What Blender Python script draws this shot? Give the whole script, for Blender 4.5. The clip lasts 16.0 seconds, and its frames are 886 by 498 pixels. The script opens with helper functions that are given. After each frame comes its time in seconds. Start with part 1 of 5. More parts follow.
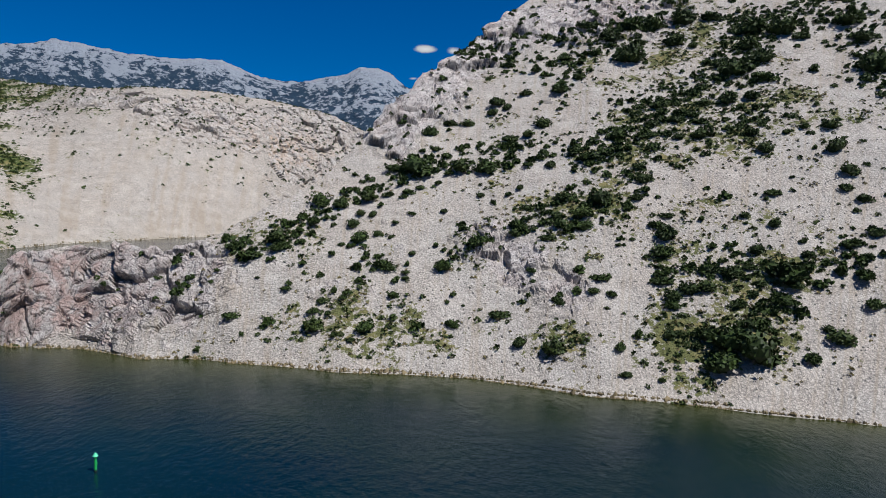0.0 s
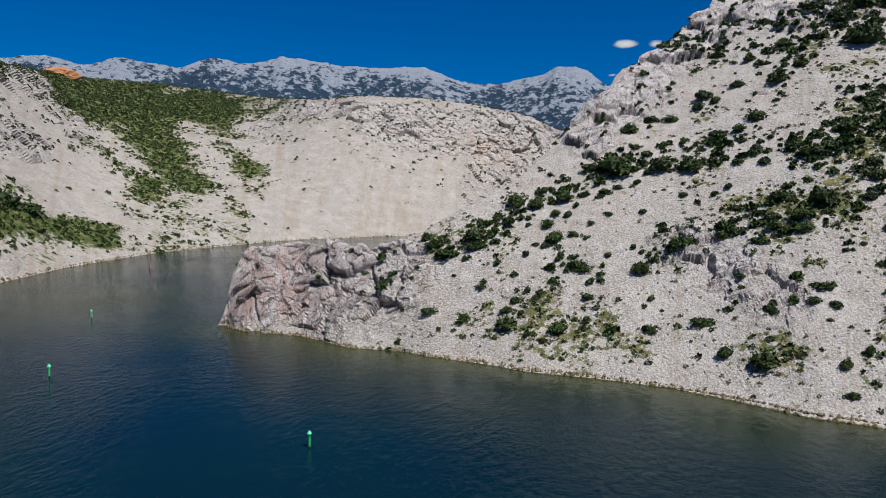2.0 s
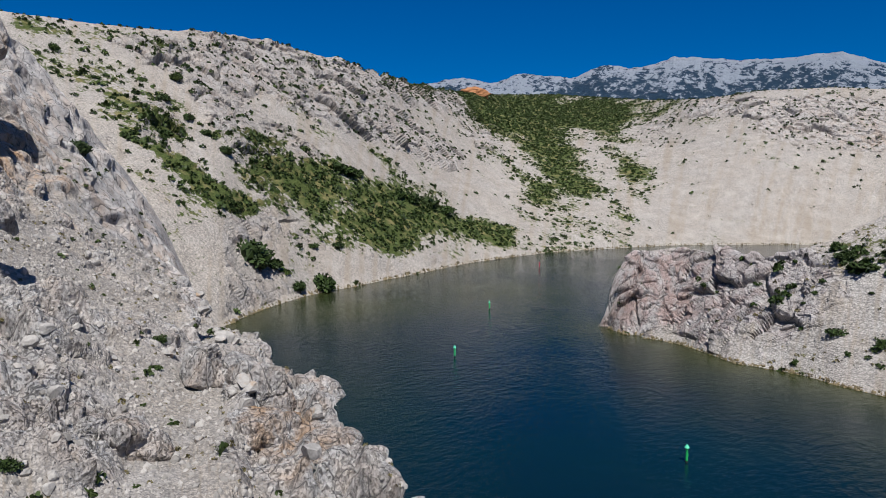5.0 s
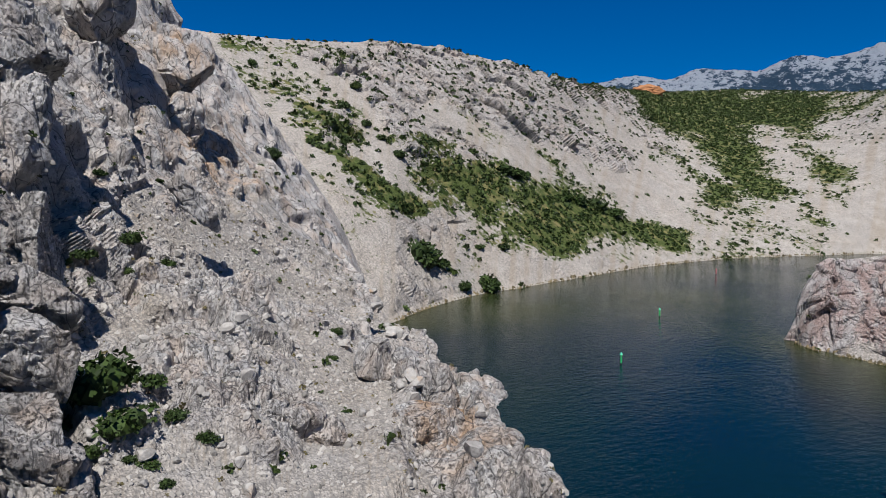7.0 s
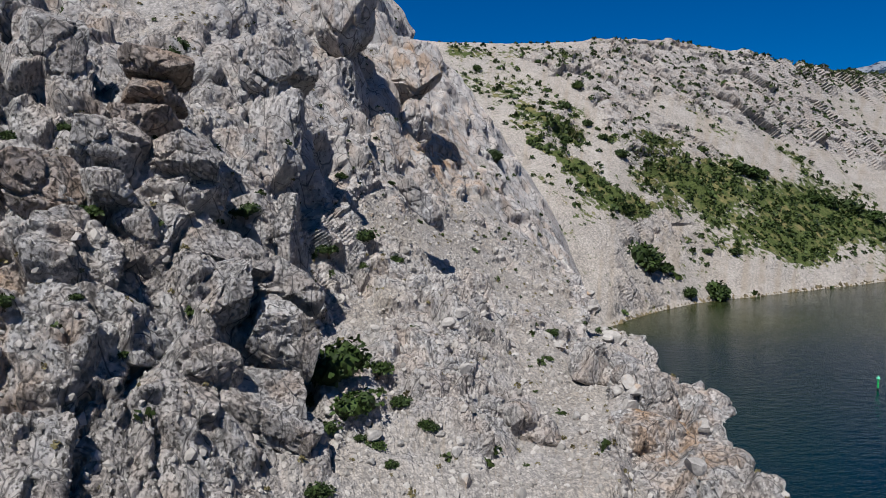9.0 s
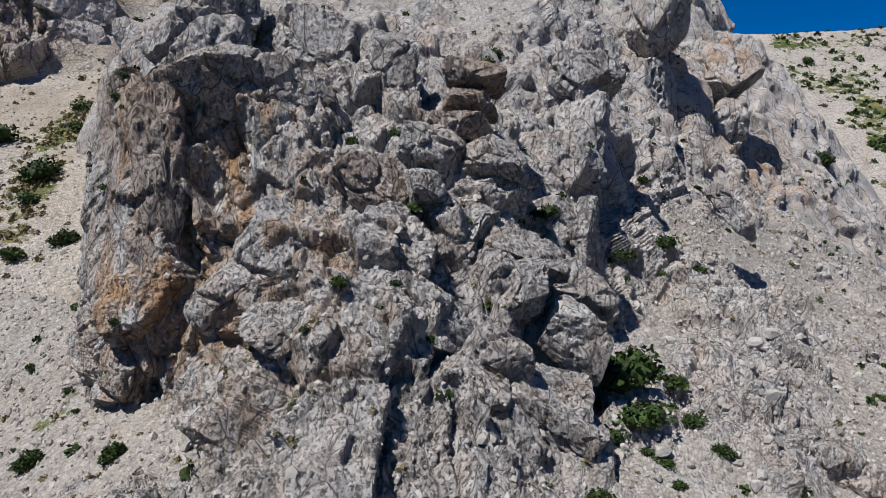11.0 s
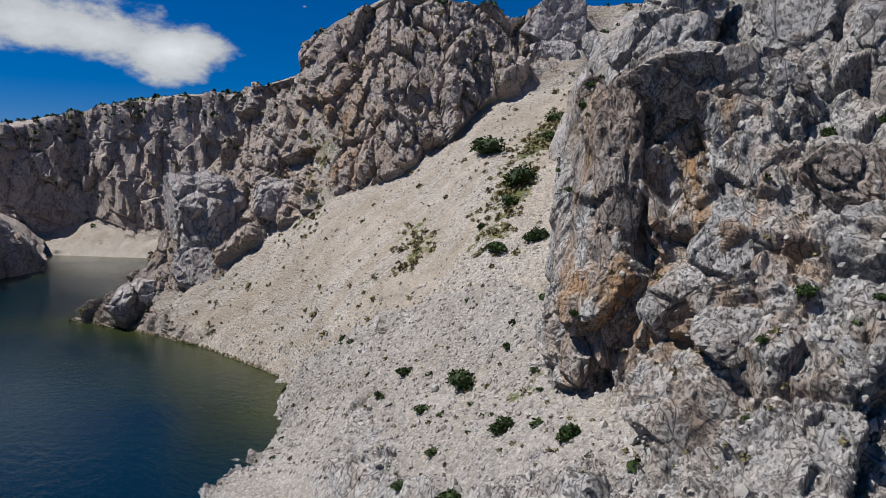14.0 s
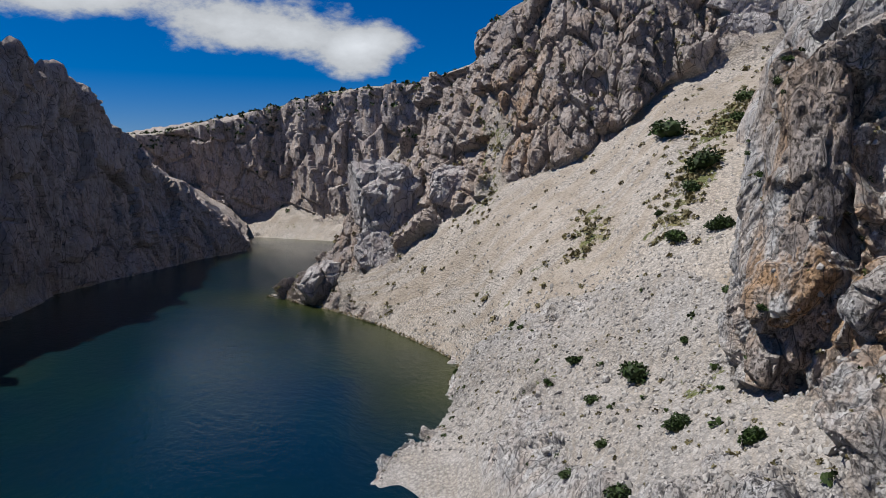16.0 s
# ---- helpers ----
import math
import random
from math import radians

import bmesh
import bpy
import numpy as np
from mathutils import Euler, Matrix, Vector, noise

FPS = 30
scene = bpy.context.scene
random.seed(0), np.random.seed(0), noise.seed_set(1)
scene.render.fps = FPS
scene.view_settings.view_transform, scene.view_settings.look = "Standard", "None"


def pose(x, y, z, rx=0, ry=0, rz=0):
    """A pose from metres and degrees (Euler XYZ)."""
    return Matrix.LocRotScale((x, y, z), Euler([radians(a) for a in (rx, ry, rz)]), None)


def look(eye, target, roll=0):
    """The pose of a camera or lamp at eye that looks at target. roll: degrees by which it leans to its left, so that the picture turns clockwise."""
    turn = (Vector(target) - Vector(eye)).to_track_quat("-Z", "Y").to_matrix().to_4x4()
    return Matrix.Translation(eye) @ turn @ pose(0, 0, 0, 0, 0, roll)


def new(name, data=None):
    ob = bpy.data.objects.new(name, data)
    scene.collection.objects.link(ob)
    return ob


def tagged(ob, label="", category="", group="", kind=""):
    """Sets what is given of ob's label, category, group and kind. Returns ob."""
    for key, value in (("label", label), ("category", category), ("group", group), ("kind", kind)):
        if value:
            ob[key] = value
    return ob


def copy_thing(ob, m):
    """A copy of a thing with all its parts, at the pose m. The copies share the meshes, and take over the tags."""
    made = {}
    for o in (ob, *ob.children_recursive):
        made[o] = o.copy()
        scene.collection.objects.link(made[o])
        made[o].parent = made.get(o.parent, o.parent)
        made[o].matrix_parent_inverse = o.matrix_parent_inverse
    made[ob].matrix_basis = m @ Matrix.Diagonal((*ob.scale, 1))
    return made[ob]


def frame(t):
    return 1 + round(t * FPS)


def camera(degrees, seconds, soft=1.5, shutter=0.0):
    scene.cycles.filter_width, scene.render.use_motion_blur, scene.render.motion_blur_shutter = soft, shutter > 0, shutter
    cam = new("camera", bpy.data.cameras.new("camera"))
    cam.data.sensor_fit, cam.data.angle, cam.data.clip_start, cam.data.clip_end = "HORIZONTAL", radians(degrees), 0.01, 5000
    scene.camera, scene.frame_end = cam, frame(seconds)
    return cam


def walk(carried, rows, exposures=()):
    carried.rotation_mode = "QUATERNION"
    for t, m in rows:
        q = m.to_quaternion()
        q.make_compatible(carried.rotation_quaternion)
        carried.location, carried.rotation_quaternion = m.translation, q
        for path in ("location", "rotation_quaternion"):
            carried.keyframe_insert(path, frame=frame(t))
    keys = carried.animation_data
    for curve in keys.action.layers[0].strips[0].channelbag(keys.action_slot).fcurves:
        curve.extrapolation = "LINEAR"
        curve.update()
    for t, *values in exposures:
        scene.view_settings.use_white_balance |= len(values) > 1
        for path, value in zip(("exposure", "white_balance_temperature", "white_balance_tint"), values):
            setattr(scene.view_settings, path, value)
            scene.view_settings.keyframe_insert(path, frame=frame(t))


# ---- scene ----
cam = camera(65.5, 16.0, soft=0.6)
EYE = (0.0, 0.0, 36.0)
PATH = [
    (0.0, pose(*EYE, 84.96, -1.24, -0.00)),
    (0.5, pose(*EYE, 84.89, -1.16, 2.99)),
    (1.0, pose(*EYE, 84.79, -1.00, 7.22)),
    (1.5, pose(*EYE, 84.71, -0.87, 11.68)),
    (2.0, pose(*EYE, 84.70, -0.73, 16.07)),
    (2.5, pose(*EYE, 84.64, -0.67, 20.08)),
    (3.0, pose(*EYE, 84.66, -0.53, 24.98)),
    (3.5, pose(*EYE, 84.69, -0.44, 30.21)),
    (4.0, pose(*EYE, 84.72, -0.35, 36.15)),
    (4.5, pose(*EYE, 84.74, -0.21, 42.72)),
    (4.7, pose(*EYE, 84.74, -0.17, 44.69)),
    (6.8, pose(*EYE, 84.95, -0.08, 59.48)),
    (7.0, pose(*EYE, 84.90, -0.03, 60.97)),
    (7.5, pose(*EYE, 84.92, 0.03, 63.79)),
    (8.0, pose(*EYE, 84.94, 0.11, 66.24)),
    (8.5, pose(*EYE, 84.97, 0.17, 70.72)),
    (9.0, pose(*EYE, 85.00, 0.24, 78.98)),
    (9.2, pose(*EYE, 85.01, 0.26, 82.69)),
    (11.3, pose(*EYE, 85.01, -0.91, 107.01)),
    (11.5, pose(*EYE, 84.96, -0.73, 109.81)),
    (12.0, pose(*EYE, 84.86, -0.41, 118.28)),
    (12.5, pose(*EYE, 84.81, -0.10, 125.03)),
    (13.0, pose(*EYE, 84.81, 0.05, 131.10)),
    (13.5, pose(*EYE, 84.85, 0.11, 135.43)),
    (14.0, pose(*EYE, 84.83, 0.18, 139.99)),
    (14.5, pose(*EYE, 84.81, 0.32, 144.54)),
    (15.0, pose(*EYE, 84.77, 0.36, 147.88)),
    (15.5, pose(*EYE, 84.76, 0.54, 150.69)),
    (16.0, pose(*EYE, 83.80, 0.63, 154.21)),
]
walk(cam, PATH)


# ---- light: clear summer sky, high sun over the canyon wall behind the viewpoint ----
SUN_BEARING, SUN_HEIGHT = 236.0, 58.0
sx, sy = -math.sin(radians(SUN_BEARING)), math.cos(radians(SUN_BEARING))
sun_way = Vector((sx * math.cos(radians(SUN_HEIGHT)), sy * math.cos(radians(SUN_HEIGHT)), math.sin(radians(SUN_HEIGHT))))
sun = new("sun", bpy.data.lights.new("sun", "SUN"))
sun.data.energy, sun.data.angle, sun.data.color = 5.0, radians(0.5), (1.0, 0.975, 0.94)
sun.matrix_world = look(sun_way * 500, (0, 0, 0))
scene.view_settings.exposure = 0.22


def build_world():
    """Blue sky with a few fair-weather clouds that drift low over the canyon."""
    world = bpy.data.worlds.new("sky")
    scene.world = world
    world.use_nodes = True
    nt = world.node_tree
    nt.nodes.clear()
    N = nt.nodes.new
    out, bg = N("ShaderNodeOutputWorld"), N("ShaderNodeBackground")
    sky = N("ShaderNodeTexSky")
    sky.sky_type, sky.sun_disc = "NISHITA", False
    sky.sun_elevation, sky.sun_rotation = radians(SUN_HEIGHT), math.atan2(sx, sy)
    sky.altitude, sky.air_density, sky.dust_density, sky.ozone_density = 200, 0.9, 0.15, 4.0
    hue = N("ShaderNodeHueSaturation")
    hue.inputs["Saturation"].default_value, hue.inputs["Value"].default_value = 1.42, 0.77
    tint = N("ShaderNodeMix"); tint.data_type, tint.blend_type = "RGBA", "MULTIPLY"
    tint.inputs["Factor"].default_value = 1.0
    tint.inputs["B"].default_value = (0.9, 0.97, 1.27, 1.0)
    nt.links.new(sky.outputs[0], tint.inputs["A"])
    nt.links.new(tint.outputs["Result"], hue.inputs["Color"])
    geo = N("ShaderNodeTexCoord")
    stretch = N("ShaderNodeMapping")
    stretch.inputs["Scale"].default_value = (1, 1, 1.9)
    nt.links.new(geo.outputs["Generated"], stretch.inputs["Vector"])
    puff = N("ShaderNodeTexNoise")
    puff.inputs["Scale"].default_value, puff.inputs["Detail"].default_value, puff.inputs["Roughness"].default_value = 7.0, 10.0, 0.6
    nt.links.new(stretch.outputs[0], puff.inputs["Vector"])
    total = None
    for bearing, up, wide, tall, strength in CLOUDS:
        c = Vector((-math.sin(radians(bearing)) * math.cos(radians(up)), math.cos(radians(bearing)) * math.cos(radians(up)), math.sin(radians(up))))
        sub = N("ShaderNodeVectorMath"); sub.operation = "SUBTRACT"
        sub.inputs[1].default_value = c
        nt.links.new(geo.outputs["Generated"], sub.inputs[0])
        m = N("ShaderNodeMapping")
        m.vector_type = "TEXTURE"
        m.inputs["Rotation"].default_value = (0, 0, radians(bearing))
        m.inputs["Scale"].default_value = (radians(wide), 1.0, radians(tall))
        nt.links.new(sub.outputs[0], m.inputs["Vector"])
        ln = N("ShaderNodeVectorMath"); ln.operation = "LENGTH"
        nt.links.new(m.outputs[0], ln.inputs[0])
        r = N("ShaderNodeMapRange")
        r.inputs[1].default_value, r.inputs[2].default_value, r.inputs[3].default_value, r.inputs[4].default_value = 0.0, 1.25, strength, 0.0
        nt.links.new(ln.outputs["Value"], r.inputs[0])
        if total is None:
            total = r.outputs[0]
        else:
            a = N("ShaderNodeMath"); a.operation = "MAXIMUM"
            nt.links.new(total, a.inputs[0]); nt.links.new(r.outputs[0], a.inputs[1])
            total = a.outputs[0]
    add = N("ShaderNodeMath"); add.operation = "ADD"
    nt.links.new(puff.outputs["Fac"], add.inputs[0]); nt.links.new(total, add.inputs[1])
    cover = N("ShaderNodeMapRange")
    cover.interpolation_type = "SMOOTHSTEP"
    cover.inputs[1].default_value, cover.inputs[2].default_value = 0.86, 1.03
    nt.links.new(add.outputs[0], cover.inputs[0])
    bright = N("ShaderNodeMapRange")
    bright.inputs[1].default_value, bright.inputs[2].default_value, bright.inputs[3].default_value, bright.inputs[4].default_value = 0.95, 1.4, 7.0, 12.0
    nt.links.new(add.outputs[0], bright.inputs[0])
    white = N("ShaderNodeCombineXYZ")
    for i, k in enumerate((0.95, 1.0, 1.07)):
        m = N("ShaderNodeMath"); m.operation = "MULTIPLY"
        m.inputs[1].default_value = k
        nt.links.new(bright.outputs[0], m.inputs[0])
        nt.links.new(m.outputs[0], white.inputs[i])
    mix = N("ShaderNodeMix"); mix.data_type = "RGBA"
    nt.links.new(cover.outputs[0], mix.inputs["Factor"])
    nt.links.new(hue.outputs[0], mix.inputs["A"])
    nt.links.new(white.outputs[0], mix.inputs["B"])
    nt.links.new(mix.outputs["Result"], bg.inputs["Color"])
    bg.inputs["Strength"].default_value = 0.058
    nt.links.new(bg.outputs[0], out.inputs["Surface"])


# bearing, height in degrees, half width, half height, strength
CLOUDS = [(167, 11.4, 13, 3.6, 0.78), (160.5, 10.4, 7, 3.2, 0.80), (181, 13.0, 11, 3.4, 0.80), (172, 15, 16, 3, 0.62),
          (1.7, 11.1, 1.7, 0.55, 0.62), (-0.6, 11.0, 1.3, 0.6, 0.58), (2.6, 8.8, 1.2, 0.35, 0.5), (151, 14.0, 0.9, 0.5, 0.52)]
build_world()


# ---- materials ----
class Shader:
    def __init__(self, name):
        self.mat = bpy.data.materials.new(name)
        self.mat.use_nodes = True
        self.t = self.mat.node_tree
        self.b = self.t.nodes["Principled BSDF"]
        self.pos = self.t.nodes.new("ShaderNodeNewGeometry").outputs["Position"]

    def put(self, socket, value):
        if hasattr(value, "is_output"):
            self.t.links.new(value, socket)
        else:
            socket.default_value = value

    def noise(self, size, detail=6.0, rough=0.6, stretch=None):
        n = self.t.nodes.new("ShaderNodeTexNoise")
        n.inputs["Scale"].default_value, n.inputs["Detail"].default_value, n.inputs["Roughness"].default_value = 1.0 / size, detail, rough
        v = self.pos
        if stretch:
            m = self.t.nodes.new("ShaderNodeMapping")
            m.inputs["Scale"].default_value = stretch
            self.t.links.new(v, m.inputs["Vector"])
            v = m.outputs[0]
        self.t.links.new(v, n.inputs["Vector"])
        return n.outputs["Fac"]

    def cells(self, size, feature="F1", out="Color", stretch=None, warp=0.0):
        n = self.t.nodes.new("ShaderNodeTexVoronoi")
        n.feature = feature
        n.inputs["Scale"].default_value = 1.0 / size
        v = self.pos
        if stretch:
            m = self.t.nodes.new("ShaderNodeMapping")
            m.inputs["Scale"].default_value = stretch
            self.t.links.new(v, m.inputs["Vector"])
            v = m.outputs[0]
        if warp:
            w = self.t.nodes.new("ShaderNodeTexNoise")
            w.inputs["Scale"].default_value = 0.6 / size
            self.t.links.new(v, w.inputs["Vector"])
            a = self.t.nodes.new("ShaderNodeVectorMath"); a.operation = "MULTIPLY_ADD"
            self.t.links.new(w.outputs["Color"], a.inputs[0])
            a.inputs[1].default_value = (warp * size,) * 3
            self.t.links.new(v, a.inputs[2])
            v = a.outputs[0]
        self.t.links.new(v, n.inputs["Vector"])
        return n.outputs[out]

    def ramp(self, value, lo, hi, a=0.0, b=1.0, smooth=False):
        r = self.t.nodes.new("ShaderNodeMapRange")
        if smooth:
            r.interpolation_type = "SMOOTHSTEP"
        self.put(r.inputs[0], value)
        for i, x in enumerate((lo, hi, a, b)):
            r.inputs[i + 1].default_value = x
        return r.outputs[0]

    def math(self, op, a, b=0.0):
        m = self.t.nodes.new("ShaderNodeMath")
        m.operation = op
        self.put(m.inputs[0], a), self.put(m.inputs[1], b)
        return m.outputs[0]

    def mix(self, f, a, b, mode="MIX"):
        m = self.t.nodes.new("ShaderNodeMix")
        m.data_type, m.blend_type = "RGBA", mode
        for key, v in (("Factor", f), ("A", a), ("B", b)):
            self.put(m.inputs[key], (*v, 1.0) if isinstance(v, tuple) else v)
        return m.outputs["Result"]

    def field(self, name):
        a = self.t.nodes.new("ShaderNodeAttribute")
        a.attribute_name = name
        return a.outputs["Fac"]

    def random(self):
        return self.t.nodes.new("ShaderNodeObjectInfo").outputs["Random"]

    def island(self):
        for n in self.t.nodes:
            if n.bl_idname == "ShaderNodeNewGeometry":
                return n.outputs["Random Per Island"]

    def bump(self, height, metres, strength=1.0, under=None):
        n = self.t.nodes.new("ShaderNodeBump")
        n.inputs["Strength"].default_value, n.inputs["Distance"].default_value = strength, metres
        self.put(n.inputs["Height"], height)
        if under is not None:
            self.t.links.new(under, n.inputs["Normal"])
        return n.outputs[0]

    def done(self, colour, rough=0.9, normal=None, spec=0.2):
        self.put(self.b.inputs["Base Color"], (*colour, 1.0) if isinstance(colour, tuple) else colour)
        self.put(self.b.inputs["Roughness"], rough)
        self.b.inputs["Specular IOR Level"].default_value = spec
        if normal is not None:
            self.t.links.new(normal, self.b.inputs["Normal"])
        return self.mat


def hillside_material(name, scree, scree_warm, rock, rock_dark, stain, herb, grain=1.0, stain_amount=0.5):
    """Limestone hillside: loose scree, bare fractured rock and low dry herbs, told apart by the fields rock and green."""
    s = Shader(name)
    fr, fg, ft = s.field("rock"), s.field("green"), s.field("stain")
    # loose stones: every one its own tone
    big = s.cells(0.42 * grain, "F1", "Color")
    small = s.cells(0.17 * grain, "F1", "Color")
    tone = s.mix(0.5, big, small)
    grey = s.t.nodes.new("ShaderNodeSeparateColor")
    s.t.links.new(tone, grey.inputs[0])
    wide = s.noise(14 * grain, 5, 0.6)
    streak = s.noise(5 * grain, 5, 0.65)
    base = s.mix(s.ramp(wide, 0.35, 0.65), scree, scree_warm)
    base = s.mix(s.ramp(grey.outputs[0], 0.15, 0.85, 0.5, 0.0), base, tuple(c * 0.42 for c in scree))
    # shade between the stones is painted in; the bump reuses this mask
    gaps = s.math("MULTIPLY", s.ramp(s.cells(0.42 * grain, "F1", "Distance"), 0.3, 0.8, 1.0, 0.6), s.ramp(s.cells(0.17 * grain, "F1", "Distance"), 0.3, 0.8, 1.0, 0.65))
    base = s.mix(s.ramp(gaps, 0.4, 0.95, 0.85, 0.0), base, tuple(c * 0.25 for c in scree))
    base = s.mix(s.ramp(s.field("streak"), 0.05, 0.6, 0.0, 0.5), base, (scree[0] * 0.52, scree[1] * 0.46, scree[2] * 0.38))
    base = s.mix(s.ramp(streak, 0.45, 0.75, 0.0, 0.35), base, tuple(min(1, c * 1.15) for c in scree))
    # bare rock
    r1 = s.noise(3.2 * grain, 9, 0.68)
    r2 = s.noise(0.7 * grain, 8, 0.7)
    cliff = s.mix(s.ramp(r1, 0.30, 0.58), rock_dark, rock)
    cliff = s.mix(s.ramp(r2, 0.35, 0.7, 0.0, 0.6), cliff, tuple(min(1, c * 1.25) for c in rock))
    run = s.noise(2.5 * grain, 6, 0.6, (1, 1, 0.22))
    cliff = s.mix(s.math("MULTIPLY", s.ramp(run, 0.4, 0.6, 0.0, stain_amount), ft), cliff, stain)
    # dark rock joints, plus crack shadow put into the colour of clefts and pits
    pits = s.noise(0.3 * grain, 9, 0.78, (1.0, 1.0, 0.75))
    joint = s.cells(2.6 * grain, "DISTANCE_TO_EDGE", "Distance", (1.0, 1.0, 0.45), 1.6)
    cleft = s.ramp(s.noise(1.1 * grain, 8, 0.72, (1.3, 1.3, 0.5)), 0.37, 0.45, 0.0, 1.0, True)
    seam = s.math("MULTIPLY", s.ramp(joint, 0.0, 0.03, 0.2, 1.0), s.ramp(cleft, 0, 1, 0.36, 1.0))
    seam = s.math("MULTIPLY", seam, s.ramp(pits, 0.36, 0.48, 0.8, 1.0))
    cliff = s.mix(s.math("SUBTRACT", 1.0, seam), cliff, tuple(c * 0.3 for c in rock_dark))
    edge = s.math("ADD", fr, s.ramp(streak, 0.3, 0.7, -0.22, 0.22))
    fr2 = s.ramp(edge, 0.38, 0.62, smooth=True)
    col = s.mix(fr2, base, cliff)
    # low herbs and dry grass
    h1, h2 = s.noise(1.6 * grain, 7, 0.72), s.noise(0.35 * grain, 5, 0.7)
    leaf = s.mix(s.ramp(h2, 0.35, 0.65), tuple(c * 0.55 for c in herb), tuple(c * 1.35 for c in herb))
    leaf = s.mix(s.ramp(s.noise(4 * grain, 4, 0.6), 0.5, 0.68, 0.0, 0.6), leaf, (0.26, 0.21, 0.10))
    cover = s.ramp(s.math("ADD", fg, s.ramp(h1, 0.28, 0.72, -0.5, 0.5)), 0.46, 0.6, smooth=True)
    col = s.mix(cover, col, leaf)
    n = s.bump(s.mix(fr2, gaps, s.ramp(pits, 0, 1, 0, 2.2)), 0.16 * grain, 1.0)
    n = s.bump(s.math("MULTIPLY", s.math("ADD", seam, s.ramp(r1, 0, 1, 0, 2.0)), fr2), 0.35 * grain, 0.6, n)
    return s.done(col, 0.93, n, 0.12)


LIME = dict(scree=(0.41, 0.39, 0.37), scree_warm=(0.42, 0.37, 0.315), rock=(0.57, 0.55, 0.535), rock_dark=(0.20, 0.198, 0.203),
            stain=(0.48, 0.28, 0.13), herb=(0.10, 0.108, 0.045))
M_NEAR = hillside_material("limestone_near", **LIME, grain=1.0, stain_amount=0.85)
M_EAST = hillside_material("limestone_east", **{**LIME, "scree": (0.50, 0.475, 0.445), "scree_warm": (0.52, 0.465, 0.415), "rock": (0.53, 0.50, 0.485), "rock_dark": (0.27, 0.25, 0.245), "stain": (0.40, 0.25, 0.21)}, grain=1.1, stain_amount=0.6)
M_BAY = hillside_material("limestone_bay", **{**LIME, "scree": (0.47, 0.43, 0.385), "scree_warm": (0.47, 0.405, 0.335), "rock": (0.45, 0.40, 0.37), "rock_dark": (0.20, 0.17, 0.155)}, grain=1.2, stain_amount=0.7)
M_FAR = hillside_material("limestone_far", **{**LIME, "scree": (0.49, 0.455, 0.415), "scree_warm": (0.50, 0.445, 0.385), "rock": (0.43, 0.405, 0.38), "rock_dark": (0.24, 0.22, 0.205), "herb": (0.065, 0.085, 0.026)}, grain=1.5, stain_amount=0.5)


def mountain_material():
    s = Shader("far_mountain_hazed")
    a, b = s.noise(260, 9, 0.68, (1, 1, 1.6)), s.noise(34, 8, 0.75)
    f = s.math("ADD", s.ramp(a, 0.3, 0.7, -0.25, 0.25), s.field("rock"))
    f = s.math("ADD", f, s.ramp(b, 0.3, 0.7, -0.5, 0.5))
    # forest and limestone colours both shifted to blue, with distance haze painted in
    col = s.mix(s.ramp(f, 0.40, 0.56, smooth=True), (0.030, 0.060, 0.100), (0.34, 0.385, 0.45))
    return s.done(col, 0.95, s.bump(b, 40, 1.0), 0.05)


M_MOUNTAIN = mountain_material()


def water_material():
    s = Shader("river_water")
    sh = s.field("shallow")
    murk = s.noise(38, 4, 0.55)
    deep = s.mix(s.ramp(murk, 0.35, 0.65), (0.0012, 0.0110, 0.0200), (0.0017, 0.0150, 0.0180))
    col = s.mix(s.ramp(s.math("ADD", sh, s.ramp(murk, 0.3, 0.7, -0.15, 0.15)), 0.15, 0.95), deep, (0.030, 0.036, 0.010))
    fine, swell = s.noise(1.3, 5, 0.65, (1.0, 0.5, 1.0)), s.noise(6, 3, 0.5)
    patch = s.ramp(s.noise(55, 3, 0.5), 0.4, 0.62, 0.55, 1.0)
    n = s.bump(s.math("MULTIPLY", fine, patch), 0.2, 1.0)
    n = s.bump(swell, 0.10, 0.25, n)
    s.b.inputs["IOR"].default_value = 1.33
    s.done(col, s.ramp(patch, 0.55, 1.0, 0.06, 0.12), n, 0.3)
    return s.mat


M_WATER = water_material()


def plain(name, colour, rough=0.6, spread=0.25, size=0.4, spec=0.3):
    s = Shader(name)
    f = s.noise(size, 6, 0.65)
    col = s.mix(s.ramp(f, 0.3, 0.7), tuple(c * (1 - spread) for c in colour), tuple(min(1, c * (1 + spread)) for c in colour))
    return s.done(col, rough, s.bump(f, 0.01, 0.3), spec)


def leaf_material(name, dark, light):
    s = Shader(name)
    col = s.mix(s.island(), dark, light)
    col = s.mix(s.ramp(s.random(), 0, 1, 0.0, 0.45), col, tuple(c * 0.55 for c in dark))
    s.b.inputs["Transmission Weight"].default_value = 0.0
    return s.done(col, 0.65, None, 0.25)


M_LEAF = leaf_material("juniper_leaf", (0.014, 0.028, 0.006), (0.050, 0.085, 0.018))
M_SCRUB = leaf_material("scrub_leaf", (0.020, 0.036, 0.008), (0.066, 0.098, 0.024))
M_DRY = leaf_material("dry_tuft", (0.12, 0.105, 0.045), (0.28, 0.235, 0.12))
M_BARK = plain("bark", (0.10, 0.075, 0.055), 0.9)
M_GREEN = plain("green_paint", (0.02, 0.42, 0.10), 0.4, 0.12)
M_TEAL = plain("pale_green_paint", (0.10, 0.62, 0.36), 0.4, 0.1)
M_RED = plain("red_paint", (0.45, 0.03, 0.06), 0.45, 0.12)
